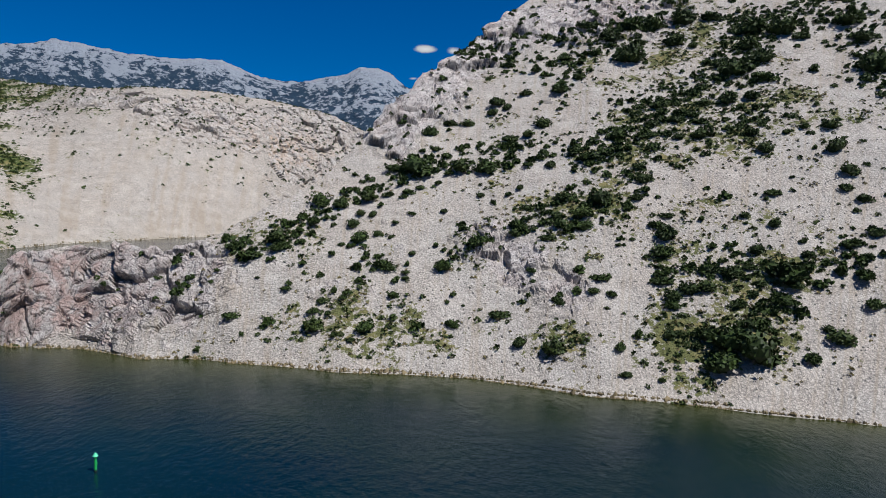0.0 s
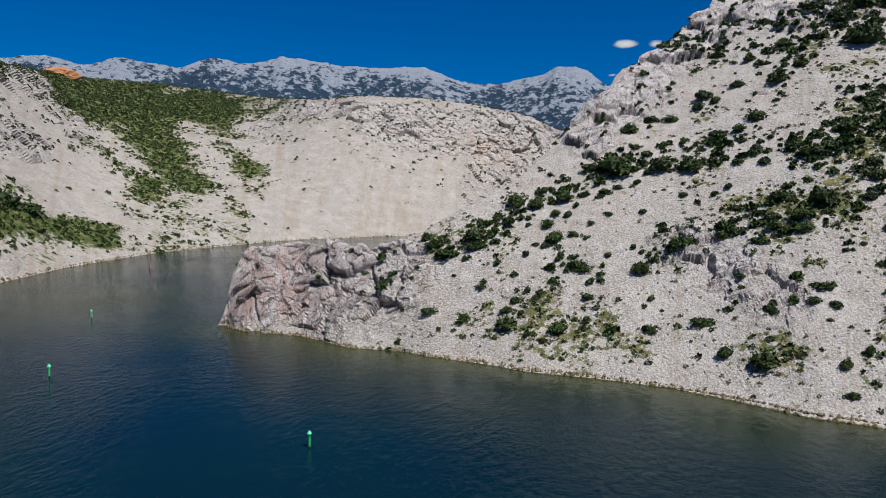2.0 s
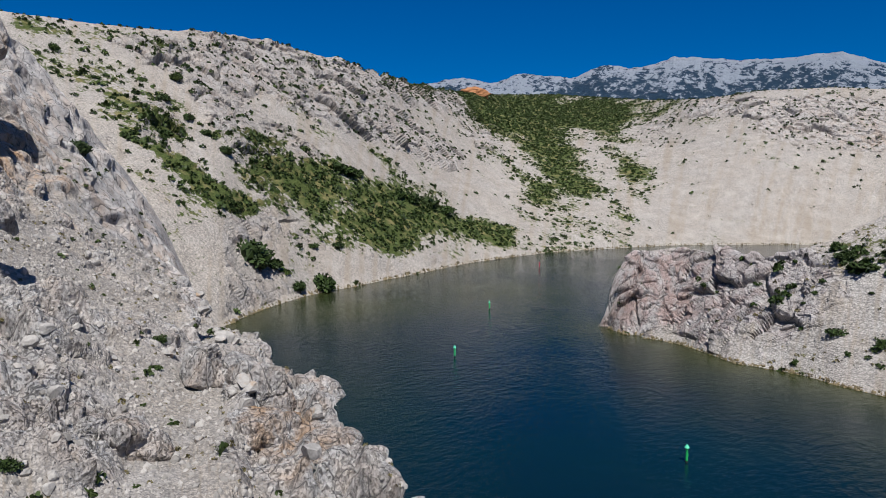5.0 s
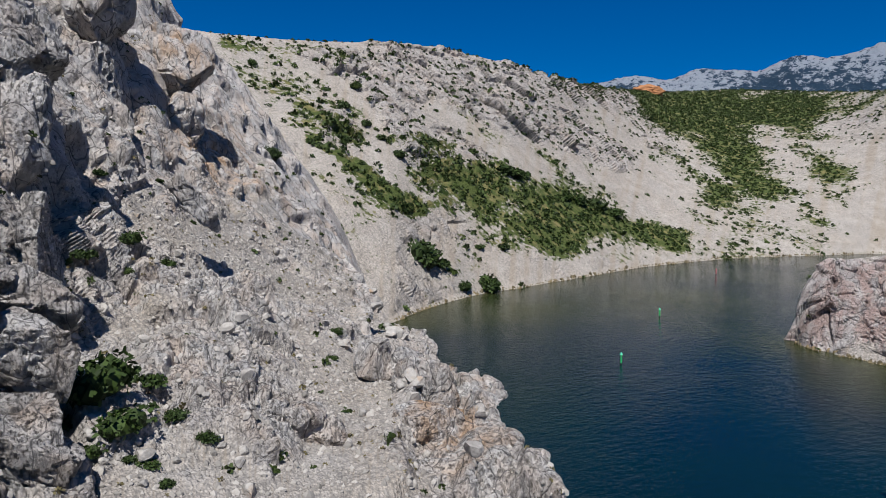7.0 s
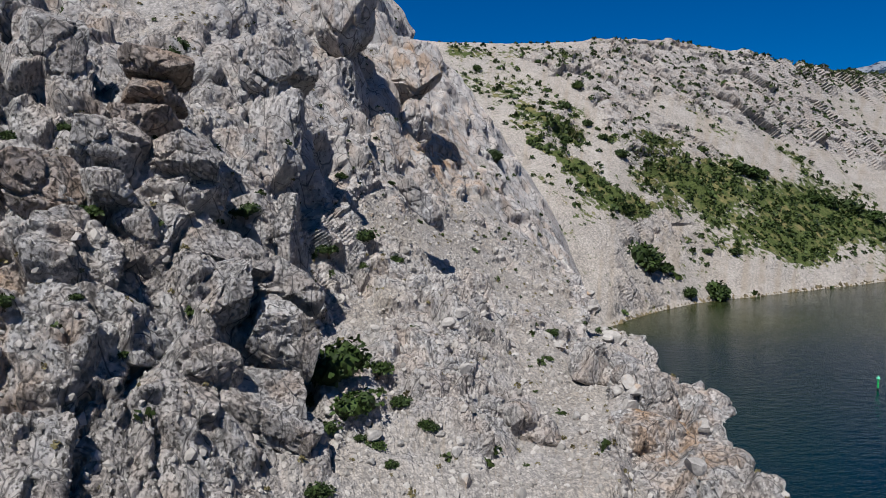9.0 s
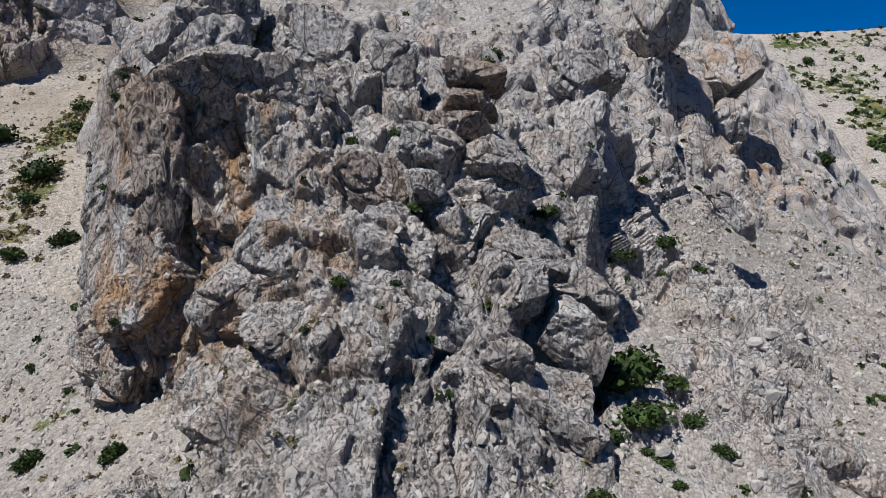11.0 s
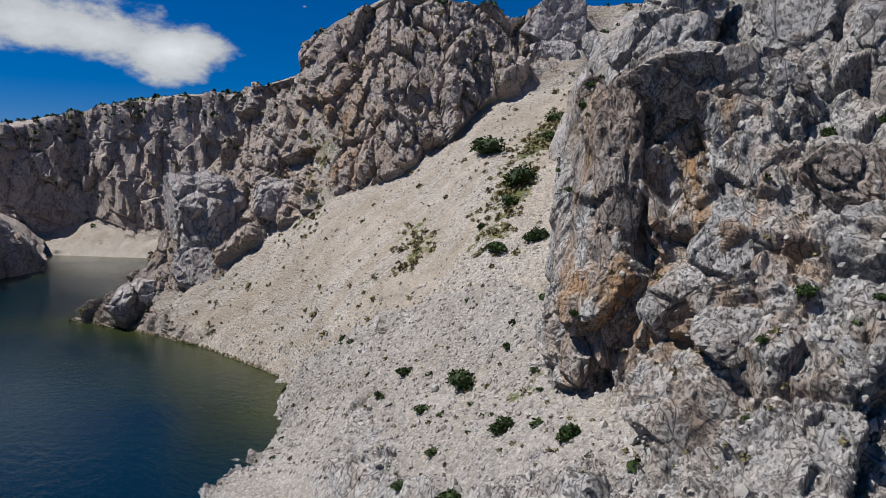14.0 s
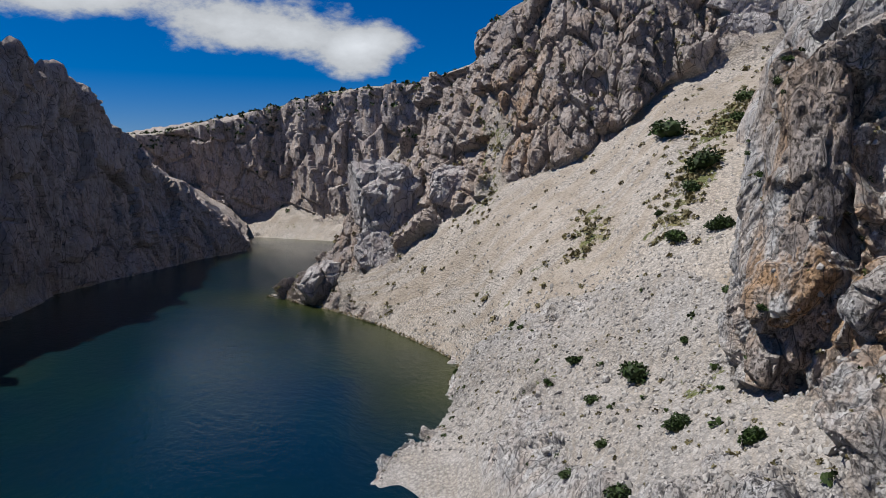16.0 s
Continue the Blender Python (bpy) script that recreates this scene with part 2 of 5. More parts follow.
M_TAR = plain("dark_tide_stain", (0.012, 0.02, 0.016), 0.6)


# ---- noise and ground-building helpers ----
rng = np.random.default_rng(7)
PERM = np.concatenate([rng.permutation(512)] * 3)
GRAD = rng.normal(size=(512, 3))
GRAD /= np.linalg.norm(GRAD, axis=1)[:, None]
CELL = rng.random((512, 4))


def hashed(i, j, k):
    return PERM[(PERM[(PERM[i & 511] + j) & 511] + k) & 511]


def perlin(p):
    i = np.floor(p).astype(np.int64)
    f = p - i
    u = f * f * f * (f * (f * 6 - 15) + 10)
    total = np.zeros(len(p))
    for a in (0, 1):
        for b in (0, 1):
            for c in (0, 1):
                g = GRAD[hashed(i[:, 0] + a, i[:, 1] + b, i[:, 2] + c)]
                w = (u[:, 0] if a else 1 - u[:, 0]) * (u[:, 1] if b else 1 - u[:, 1]) * (u[:, 2] if c else 1 - u[:, 2])
                total += w * ((f - (a, b, c)) * g).sum(1)
    return total * 1.5


def fbm(p, size, octaves=4, gain=0.5, ridged=False):
    total, amp, norm = 0.0, 1.0, 0.0
    q = p / size
    for o in range(octaves):
        n = perlin(q + 17.3 * o)
        total = total + amp * ((1 - 2 * np.abs(n)) if ridged else n)
        norm += amp
        amp *= gain
        q = q * 2.03
    return total / norm


def blocks(p, size):
    """Broken rock: a random level for each block, and the depth of the joints between them."""
    q = p / size
    i = np.floor(q).astype(np.int64)
    best, second, level = np.full(len(p), 9.0), np.full(len(p), 9.0), np.zeros(len(p))
    for a in (-1, 0, 1):
        for b in (-1, 0, 1):
            for c in (-1, 0, 1):
                h = CELL[hashed(i[:, 0] + a, i[:, 1] + b, i[:, 2] + c)]
                v = i + (a, b, c) + h[:, :3] - q
                d = (v * v).sum(1)
                near = d < best
                second = np.where(near, best, np.minimum(second, d))
                tilt = h[:, 3] + 0.9 * (v[:, 2] * (h[:, 0] - 0.35) + v[:, 0] * (h[:, 1] - 0.5) + v[:, 1] * (h[:, 2] - 0.5))
                level = np.where(near, tilt, level)
                best = np.where(near, d, best)
    gap = np.sqrt(second) - np.sqrt(best)
    return level - 0.5, np.clip(gap / 0.09, 0, 1)


def at(bearing, distance, z):
    b = np.radians(bearing)
    return np.stack([-np.sin(b) * distance, np.cos(b) * distance, z + 0 * b], -1)


def grid_mesh(name, P, material, fields, smooth=False):
    nu, nv = P.shape[:2]
    k = np.arange(nu * nv).reshape(nu, nv)
    quads = np.stack([k[:-1, :-1], k[1:, :-1], k[1:, 1:], k[:-1, 1:]], -1).reshape(-1, 4)
    me = bpy.data.meshes.new(name)
    me.vertices.add(nu * nv)
    me.vertices.foreach_set("co", P.reshape(-1).astype(np.float32))
    me.loops.add(quads.size)
    me.loops.foreach_set("vertex_index", quads.reshape(-1).astype(np.int32))
    me.polygons.add(len(quads))
    me.polygons.foreach_set("loop_start", np.arange(0, quads.size, 4, dtype=np.int32))
    for key, v in fields.items():
        a = me.attributes.new(key, "FLOAT", "POINT")
        a.data.foreach_set("value", np.ascontiguousarray(v, dtype=np.float32).reshape(-1))
    me.update(calc_edges=True)
    me.polygons.foreach_set("use_smooth", np.full(len(quads), smooth))
    me.materials.append(material)
    return new(name, me)


def bell(b, v, spots):
    """Soft spots on a slope: (bearing, row, half width, half height, amount)."""
    total = np.zeros(b.shape)
    for b0, v0, wb, wv, amount in spots:
        total += amount * np.exp(-((b - b0) / wb) ** 2 - ((v - v0) / wv) ** 2)
    return total


def bands(b, z, strips):
    """Soft strips on a slope between two points: (bearing, height, bearing, height, half width in degrees, half width in metres, amount)."""
    total = np.zeros(b.shape)
    for b0, z0, b1, z1, wb, wz, amount in strips:
        ux, uz = (b1 - b0) / wb, (z1 - z0) / wz
        px, pz = (b - b0) / wb, (z - z0) / wz
        f = np.clip((px * ux + pz * uz) / (ux * ux + uz * uz + 1e-9), 0, 1)
        e = (px - f * ux) ** 2 + (pz - f * uz) ** 2
        total += amount * np.exp(-e ** 1.5)
    return total


SLOPES = {}


def slope(name, lines, steps, material, nu, rough, rock=0.0, rocks=(), green=0.0, greens=(), stains=(), label="", fade=1.0, smooth=0.6, blur=0, bulges=(), rock_bands=(), green_bands=(), drift=None):
    """A hillside between lines of (bearing, distance, height), from its foot to its back; steps: rows of faces between lines."""
    lo, hi = max(l[0][0] for l in lines), min(l[-1][0] for l in lines)
    bearing = np.linspace(lo, hi, nu)
    kern = np.exp(-0.5 * (np.arange(-60, 61) * (hi - lo) / nu / smooth) ** 2)
    kern /= kern.sum()
    curves = []
    for l in lines:
        t = np.array(l, float)
        ds = np.interp(bearing, t[:, 0], t[:, 1])
        zs = np.interp(bearing, t[:, 0], t[:, 2])
        ds, zs = (np.convolve(np.pad(q, 60, "edge"), kern, "valid") for q in (ds, zs))
        curves.append((ds, zs))
    D, Z, V = [], [], []
    for k, n in enumerate(steps):
        for f in np.linspace(0, 1, n, endpoint=k == len(steps) - 1):
            D.append(curves[k][0] * (1 - f) + curves[k + 1][0] * f)
            Z.append(curves[k][1] * (1 - f) + curves[k + 1][1] * f)
            V.append(k + f)
    D, Z = np.array(D).T, np.array(Z).T
    # round off the lines so that the slope bends rather than folds
    for _ in range(6):
        for A in (D, Z):
            A[:, 1:-1] = (A[:, :-2] + 2 * A[:, 1:-1] + A[:, 2:]) / 4
    V = np.broadcast_to(np.array(V), D.shape)
    Bg = np.broadcast_to(bearing[:, None], D.shape)
    P = at(Bg, D, Z)
    tu, tv = np.gradient(P, axis=0), np.gradient(P, axis=1)
    nrm = np.cross(tu, tv)
    nrm /= np.linalg.norm(nrm, axis=2)[:, :, None] + 1e-9
    nrm *= np.sign((nrm * -P).sum(2) + 40 * nrm[:, :, 2])[:, :, None]
    flat = P.reshape(-1, 3)
    pitch = np.maximum(np.linalg.norm(tu, axis=2), np.linalg.norm(tv, axis=2)).ravel()
    keep1, keep2, keep3 = (np.clip(size * rough / (2.5 * pitch) - 0.4, 0, 1) for size in (5.5, 1.9, 0.75))
    open1, open2, open3 = (np.clip(width * rough / pitch - 0.4, 0, 1) for width in (0.6, 0.25, 0.14))
    steep = np.clip((0.72 - np.abs(nrm[:, :, 2])) / 0.25, 0, 1)
    wob = fbm(flat, 16 * rough, 4).reshape(D.shape)
    wob2 = fbm(flat + 91, 5 * rough, 3).reshape(D.shape)
    R = np.clip(rock + steep * 0.75 + bell(Bg, V, rocks) + bands(Bg, Z, rock_bands) + 0.55 * wob + 0.25 * wob2, 0, 1)
    wet = fbm(flat + 300, 9 * rough, 4).reshape(D.shape)
    G = np.clip(green + bell(Bg, V, greens) + bands(Bg, Z, green_bands) + 0.7 * wet + 0.35 * wob2 - 0.25 * R, 0, 1)
    T = np.clip(0.25 + bell(Bg, V, stains) + 0.4 * wob2, 0, 1)
    lean = flat @ np.array([[0.94, 0.2, 0.1], [-0.2, 0.92, -0.25], [-0.12, 0.22, 0.5]])
    flutes = fbm(flat * (1, 1, 0.25), 1.1 * rough, 3, 0.6, True)
    bend = rough * np.stack([wob2.ravel(), wob.ravel(), wet.ravel()], 1)
    level, gap = np.zeros((3, len(flat))), np.ones((3, len(flat)))
    hard = np.flatnonzero(R.ravel() > 0.28)
    level[0, hard], gap[0, hard] = blocks((lean + 1.6 * bend)[hard], 5.5 * rough)
    level[1, hard], gap[1, hard] = blocks((lean * (1.15, 1, 0.9) + 0.8 * bend[:, ::-1])[hard], 1.9 * rough)
    level[2, hard], gap[2, hard] = blocks((lean * (1, 1.2, 1.1) + 0.3 * bend)[hard], 0.75 * rough)
    (level1, level2, level3), (gap1, gap2, gap3) = level, gap
    ridge = fbm(lean, 13 * rough, 3, 0.45, True)
    grit = rng.normal(size=len(flat))
    crag = (1.6 * ridge + keep1 * 2.6 * level1 + keep2 * 1.0 * level2 + open2 * 0.14 * flutes + keep3 * 0.30 * level3 - open1 * 0.9 * (1 - gap1) - open2 * 0.42 * (1 - gap2) - open3 * 0.16 * (1 - gap3)) * rough
    loose = (0.3 * fbm(flat + 55, 3 * rough, 4) + 0.9 * fbm(flat, 22 * rough, 2)) * rough
    sharp = np.clip((R - 0.3) / 0.35, 0, 1).ravel()
    push = (crag * sharp + loose * (1 - sharp)).reshape(D.shape) * np.clip((V - 0.6) / 0.6, 0, 1) * fade
    for b0, z0, wb, wz, metres in bulges:
        e = np.sqrt(((Bg - b0) / wb) ** 2 + ((Z - z0) / wz) ** 2) + 0.35 * wob2
        push += metres * np.clip((1.2 - e) / 0.5, 0, 1)
    for _ in range(blur):
        push[1:-1] = (push[:-2] + 2 * push[1:-1] + push[2:]) / 4
        push[:, 1:-1] = (push[:, :-2] + 2 * push[:, 1:-1] + push[:, 2:]) / 4
    push += 0.02 * rough * grit.reshape(D.shape) * np.clip((V - 0.6) / 0.6, 0, 1)
    P = P + nrm * push[:, :, None]
    fall = np.stack([Bg.ravel() * 0.9 * 6 / rough + 4 * V.ravel(), V.ravel() * 2.2, 0 * V.ravel()], 1)
    if drift:
        fall = np.stack([(Bg.ravel() + drift * V.ravel()) / 4.5, V.ravel() * 1.5, 0 * V.ravel()], 1)
    lines_down = (perlin(fall) + 0.6 * perlin(fall * (3.1, 2.0, 1) + 9) + 0.5 * wob.ravel()).reshape(D.shape)
    if drift:
        lines_down = 2.6 * lines_down
    ob = grid_mesh(name, P, material, {"rock": R, "green": G, "stain": T, "streak": np.clip(lines_down, 0, 1)})
    SLOPES[name] = (P, R, G, Bg, V)
    return tagged(ob, label, "hillside", kind="structure")


# ---- the ground: bearing (degrees to the left of the first view), distance and height of the lines of each hillside ----
EAST_FOOT = [(-60, 150, 0), (-33.7, 128, 0), (-25.7, 124, 0), (-19.5, 123, 0), (-12.8, 122, 0), (-5.8, 127, 0), (0, 130, 0), (8.5, 133, 0), (16.7, 142, 0),
             (20, 148, 0), (23.9, 151, 0), (28, 165, 0), (31.3, 170, 0), (33.3, 176, 0), (34, 180, -3)]
EAST_CREST = [(-60, 330, 130), (-33, 350, 150), (-20, 340, 150), (-12, 316, 136), (-6.4, 282, 111), (-5.3, 275, 105), (-1.8, 249, 86), (2.3, 224, 69), (5, 209, 55.5),
              (7.8, 197, 45.5), (10.5, 185, 36), (14.5, 179, 30), (17.6, 175, 24.5), (20.5, 173, 20.5), (23.4, 176, 19), (28.3, 191, 20.3), (31.2, 186, 19), (32.3, 183, 15), (33.3, 181, 3), (34, 182, -4)]


def shifted(line, dd, dz, z=None):
    return [(b, d + dd, h + dz if z is None else z) for b, d, h in line]


EAST_ROCK = [
    (4.0, 52, -5.0, 93, 2.1, 8.5, 0.6), (-5.0, 93, -16.1, 97, 2.8, 12.8, 0.45), (-3.7, 24, -10.3, 15, 2.4, 6.2, 0.4), (20.4, 17, 31.8, 11, 2.8, 8.5, 0.5), (27.6, 8, 21.7, 15, 1.9, 5.6, 0.4), (-21.8, 92, -12.4, 61, 1.9, 7.7, -0.6),
    (-12.4, 61, 1.2, 49, 0.8, 2.7, -0.5), (-28.7, 32, -23.0, 1, 2.8, 7.3, -0.4), (-29.8, 73, -20.8, 38, 2.8, 10.1, -0.4), (10.3, 3, -5.8, 3, 1.9, 4.4, -0.5), (-16.2, 15, -17.4, 2, 1.9, 4.5, -0.4)]
EAST_GREEN = [
    (8.5, 11, 2.8, 9, 1.9, 4.8, 0.35), (12.1, 7, 4.7, 5, 1.4, 3.5, 0.3), (-2.1, 37, -14.0, 37, 2.8, 8.8, 0.25), (-4.6, 24, -12.3, 31, 2.4, 6.7, 0.25), (-15.6, 53, -27.1, 58, 3.3, 11.7, 0.35), (-21.5, 9, -25.8, 13, 2.8, 6.9, 0.5),
    (-18.2, 20, -27.8, 21, 1.9, 5.0, 0.4), (-17.1, 12, -19.4, 9, 1.4, 3.4, 0.3), (-8.6, 6, -10.9, 8, 1.4, 3.3, 0.4), (16.6, 23, 10.4, 26, 1.4, 4.2, 0.3)]
slope("hillside_east", [shifted(EAST_FOOT, -14, 0, -5), EAST_FOOT, EAST_CREST, shifted(EAST_CREST, 60, -30), shifted(EAST_CREST, 240, 0, -8)], (10, 330, 16, 6), M_EAST, 700, 1.5,
      rock=0.16, rocks=[(32, 1.5, 1.5, 1, 0.5), (-20, 1.95, 10, 0.2, 0.4)], green=0.17, greens=[(-18, 1.62, 7, 0.16, 0.3), (-20, 1.95, 8, 0.12, 0.2)], stains=[(-14, 1.5, 3, 0.4, 0.5), (30, 1.5, 6, 1.0, 0.8)],
      label="steep limestone hillside with pale scree and dark shrubs above the river", smooth=0.35, fade=0.72, rock_bands=EAST_ROCK, green_bands=EAST_GREEN)

FAR_FOOT = [(4, 660, 0), (15, 520, 0), (19.7, 483, 0), (24.8, 462, 0), (28, 450, 0), (32.3, 418, 0), (38.8, 374, 0), (42, 345, 0), (44.3, 328, 0), (48.7, 286, 0),
            (54.1, 250, 0), (57.9, 232, 0), (61.2, 212, 0), (63.3, 198, 0), (65, 184, 0), (70, 165, 0), (80, 150, 0), (90, 145, 0)]
FAR_CREST = [(4, 690, 78), (6.6, 680, 90), (9.6, 680, 106), (13.8, 665, 113.5), (18.2, 665, 118.5), (23.1, 660, 118.7), (27.2, 690, 116.5), (31.4, 800, 131), (37.8, 950, 158),
             (43.2, 800, 140), (47.5, 620, 121), (51.6, 500, 112), (55.4, 435, 111), (59, 410, 114), (62.4, 390, 114), (64.8, 374, 112.7), (71.2, 341, 105.7), (78.1, 320, 102), (84, 310, 103), (90, 300, 104)]
FAR_ROCK = [
    (67.1, 92, 55.6, 95, 1.6, 10.6, 0.5), (60.2, 85, 51.0, 71, 1.9, 12.7, 0.55), (53.3, 78, 45.7, 51, 1.6, 12.0, 0.55), (55.6, 106, 46.6, 105, 1.2, 10.5, 0.5), (46.6, 109, 43.1, 67, 1.4, 14.5, 0.4), (61.6, 75, 55.6, 53, 1.0, 5.9, -0.7),
    (55.6, 51, 42.1, 24, 1.6, 10.5, -0.7), (44.3, 44, 38.8, 14, 1.9, 14.6, -0.6), (67.6, 66, 64.0, 36, 1.2, 5.8, -0.6), (75.6, 71, 71.3, 57, 0.5, 2.2, -0.6), (77.3, 90, 69.4, 74, 1.4, 7.3, -0.3), (27.2, 105, 9.6, 93, 0.9, 10.9, 0.5),
    (31.4, 90, 24.8, 63, 1.2, 13.4, 0.3)]
FAR_ROCK_2 = [
    (21.2, 89, 11.5, 55, 1.3, 14.1, 0.45), (26.7, 69, 20.1, 12, 2.8, 26.9, -0.6)]
FAR_GREEN = [
    (77.4, 58, 74.4, 46, 1.2, 3.7, 0.5), (78.2, 64, 77.0, 55, 0.9, 2.9, 0.4), (72.6, 68, 67.6, 54, 0.6, 2.7, 0.5), (71.7, 53, 67.7, 44, 0.6, 2.5, 0.45), (68.6, 44, 63.0, 27, 0.7, 2.8, 0.5), (65.4, 34, 62.1, 28, 0.7, 2.8, 0.5),
    (65.3, 55, 60.2, 54, 0.6, 2.9, 0.45), (63.0, 50, 57.4, 37, 1.7, 8.5, 0.5), (62.1, 36, 52.8, 24, 1.6, 8.0, 0.5), (57.4, 44, 48.7, 23, 1.4, 8.0, 0.5), (57.4, 21, 50.9, 13, 1.4, 7.0, 0.35), (52.7, 20, 42.9, 6, 1.4, 8.1, 0.5),
    (48.7, 23, 42.1, 10, 0.8, 4.8, 0.5)]
FAR_GREEN_2 = [
    (44.5, 113, 34.5, 117, 1.6, 21.0, 0.6), (42.3, 92, 38.2, 59, 2.1, 22.9, 0.6), (38.3, 89, 36.2, 37, 1.4, 14.9, 0.45), (43.1, 57, 39.7, 30, 1.2, 10.6, 0.3), (34.5, 108, 28.9, 110, 1.2, 15.0, 0.4), (32.5, 53, 30.7, 49, 0.7, 6.5, 0.3),
    (35.0, 33, 32.6, 6, 1.4, 11.6, 0.3), (38.5, 30, 36.4, 4, 1.6, 12.3, 0.3), (40.8, 12, 38.3, 4, 1.1, 7.8, 0.3), (78.1, 97, 69.4, 99, 0.7, 3.7, 0.35), (69.4, 94, 64.8, 104, 0.9, 5.5, 0.3), (34.6, 99, 31.3, 35, 1.4, 15.4, 0.4),
    (40.5, 119, 34.1, 115, 1.4, 19.0, 0.5)]
slope("hillside_far", [shifted(FAR_FOOT, -20, 0, -6), FAR_FOOT, FAR_CREST, shifted(FAR_CREST, 150, 4), shifted(FAR_CREST, 1500, 20)], (8, 300, 20, 12), M_FAR, 640, 3.0,
      rock=0.12, green=0.1, greens=[(50, 2.0, 14, 0.08, 0.3), (40, 2.0, 10, 0.3, 0.5), (73, 1.78, 5, 0.13, 0.4), (70, 1.5, 2.5, 0.12, 0.38), (66.5, 1.3, 2.5, 0.1, 0.35), (64, 1.5, 9, 0.3, 0.1), (60, 1.12, 4, 0.08, 0.25), (52, 1.3, 4, 0.08, 0.2)], rocks=[(66, 1.6, 8, 0.3, 0.42), (60, 1.5, 8, 0.4, 0.2), (62, 1.9, 14, 0.08, 0.4), (18, 1.78, 11, 0.17, 0.4)], stains=[(13, 1.6, 3, 0.15, 0.6)],
      label="far hillside of pale scree and green scrub across the river bend", smooth=0.5, fade=0.55, rock_bands=FAR_ROCK + FAR_ROCK_2, green_bands=FAR_GREEN + FAR_GREEN_2)

NEAR_0 = [(48, 30, -4), (90, 16, -4), (120, 18, -4), (150, 30, -4), (160, 62, -4), (166, 72, -4)]
NEAR_1 = [(48, 44, 7), (51.8, 48, 11.5), (56, 49, 13), (63.3, 48, 15), (77, 44, 15.7), (91.7, 42, 16.8), (105, 37, 20), (116, 36, 21), (120.3, 38, 18.3), (129, 44, 17), (139, 52, 12.7),
          (146.3, 64, 8.4), (153.5, 85, 2.8), (158.2, 85, 1.6), (160.2, 78, 0.8), (161.6, 76, -2), (166, 80, -5)]
NEAR_2 = [(48, 48, 8), (51.8, 53, 12.6), (54.5, 59, 13.2), (58.1, 69, 14.6), (61.9, 80, 15.2), (65, 82, 15), (68, 74, 15), (72.5, 66, 16.1), (77.2, 70, 20.6), (81.9, 72, 22.6),
          (86.7, 70, 23), (91.4, 62, 22.5), (98.1, 50, 29.5), (108.7, 44, 27.4), (115.9, 46, 27), (120.4, 52, 23), (122.3, 54, 20), (129, 58, 18.6), (135.7, 66, 15.9), (145.1, 80, 12.7),
          (151.2, 95, 6.6), (153.5, 99, 1), (156, 95, -1), (160.3, 82, -3), (166, 88, -6)]
NEAR_3 = [(48, 54, -3), (54.5, 66, -3), (58, 78, -2), (61, 90, 4), (62.5, 104, 13), (67.1, 115, 14.7), (68.5, 118, 19.8), (74.4, 115, 26.1), (78.4, 110, 30.1), (83.8, 100, 36.4),
          (88.9, 85, 35), (93, 66, 32.6), (104, 58, 40.2), (111.6, 61, 44), (119.7, 61, 45), (124.3, 61, 44.5), (127.5, 61, 42), (129.3, 68, 26), (131, 76, 24), (136, 85, 24), (145, 95, 16),
          (151.8, 110, 8), (154, 108, -3), (166, 100, -7)]
NEAR_4 = [(48, 58, -8), (61, 100, -8), (64, 130, -5), (67, 150, 8), (70, 165, 20), (74.5, 150, 36.4), (78.2, 150, 46.2), (81.9, 142, 53), (83.7, 145, 67), (86.4, 140, 72), (90.1, 125, 69),
          (97.5, 95, 60.5), (107.7, 85, 53.7), (114.8, 80, 54), (122, 75, 54.5), (127, 72, 50), (128.8, 76, 38), (130.5, 88, 22), (136, 105, 24), (145, 118, 18), (152, 125, 3), (155, 125, -6), (166, 120, -8)]
NEAR_5 = [(48, 64, -9), (61, 110, -9), (66, 170, -4), (70, 180, 25), (74.5, 185, 50), (78, 185, 66), (82, 175, 75), (86.4, 165, 92), (97, 130, 90), (108, 120, 82), (115, 115, 74),
          (122, 120, 65), (127, 130, 62), (131, 140, 40), (136, 145, 30), (145, 140, 15), (152, 140, 0), (155, 140, -8), (166, 140, -9)]
NEAR_BULGES = [(119.5, 35.0, 3.6, 6.0, -2.2), (101.6, 36.7, 2.8, 1.1, -1.2), (104.6, 25.6, 2.6, 1.4, -2.0), (88.9, 36.7, 1.0, 5.9, -1.2), (61.4, 14.6, 2.8, 0.8, -1.2)]
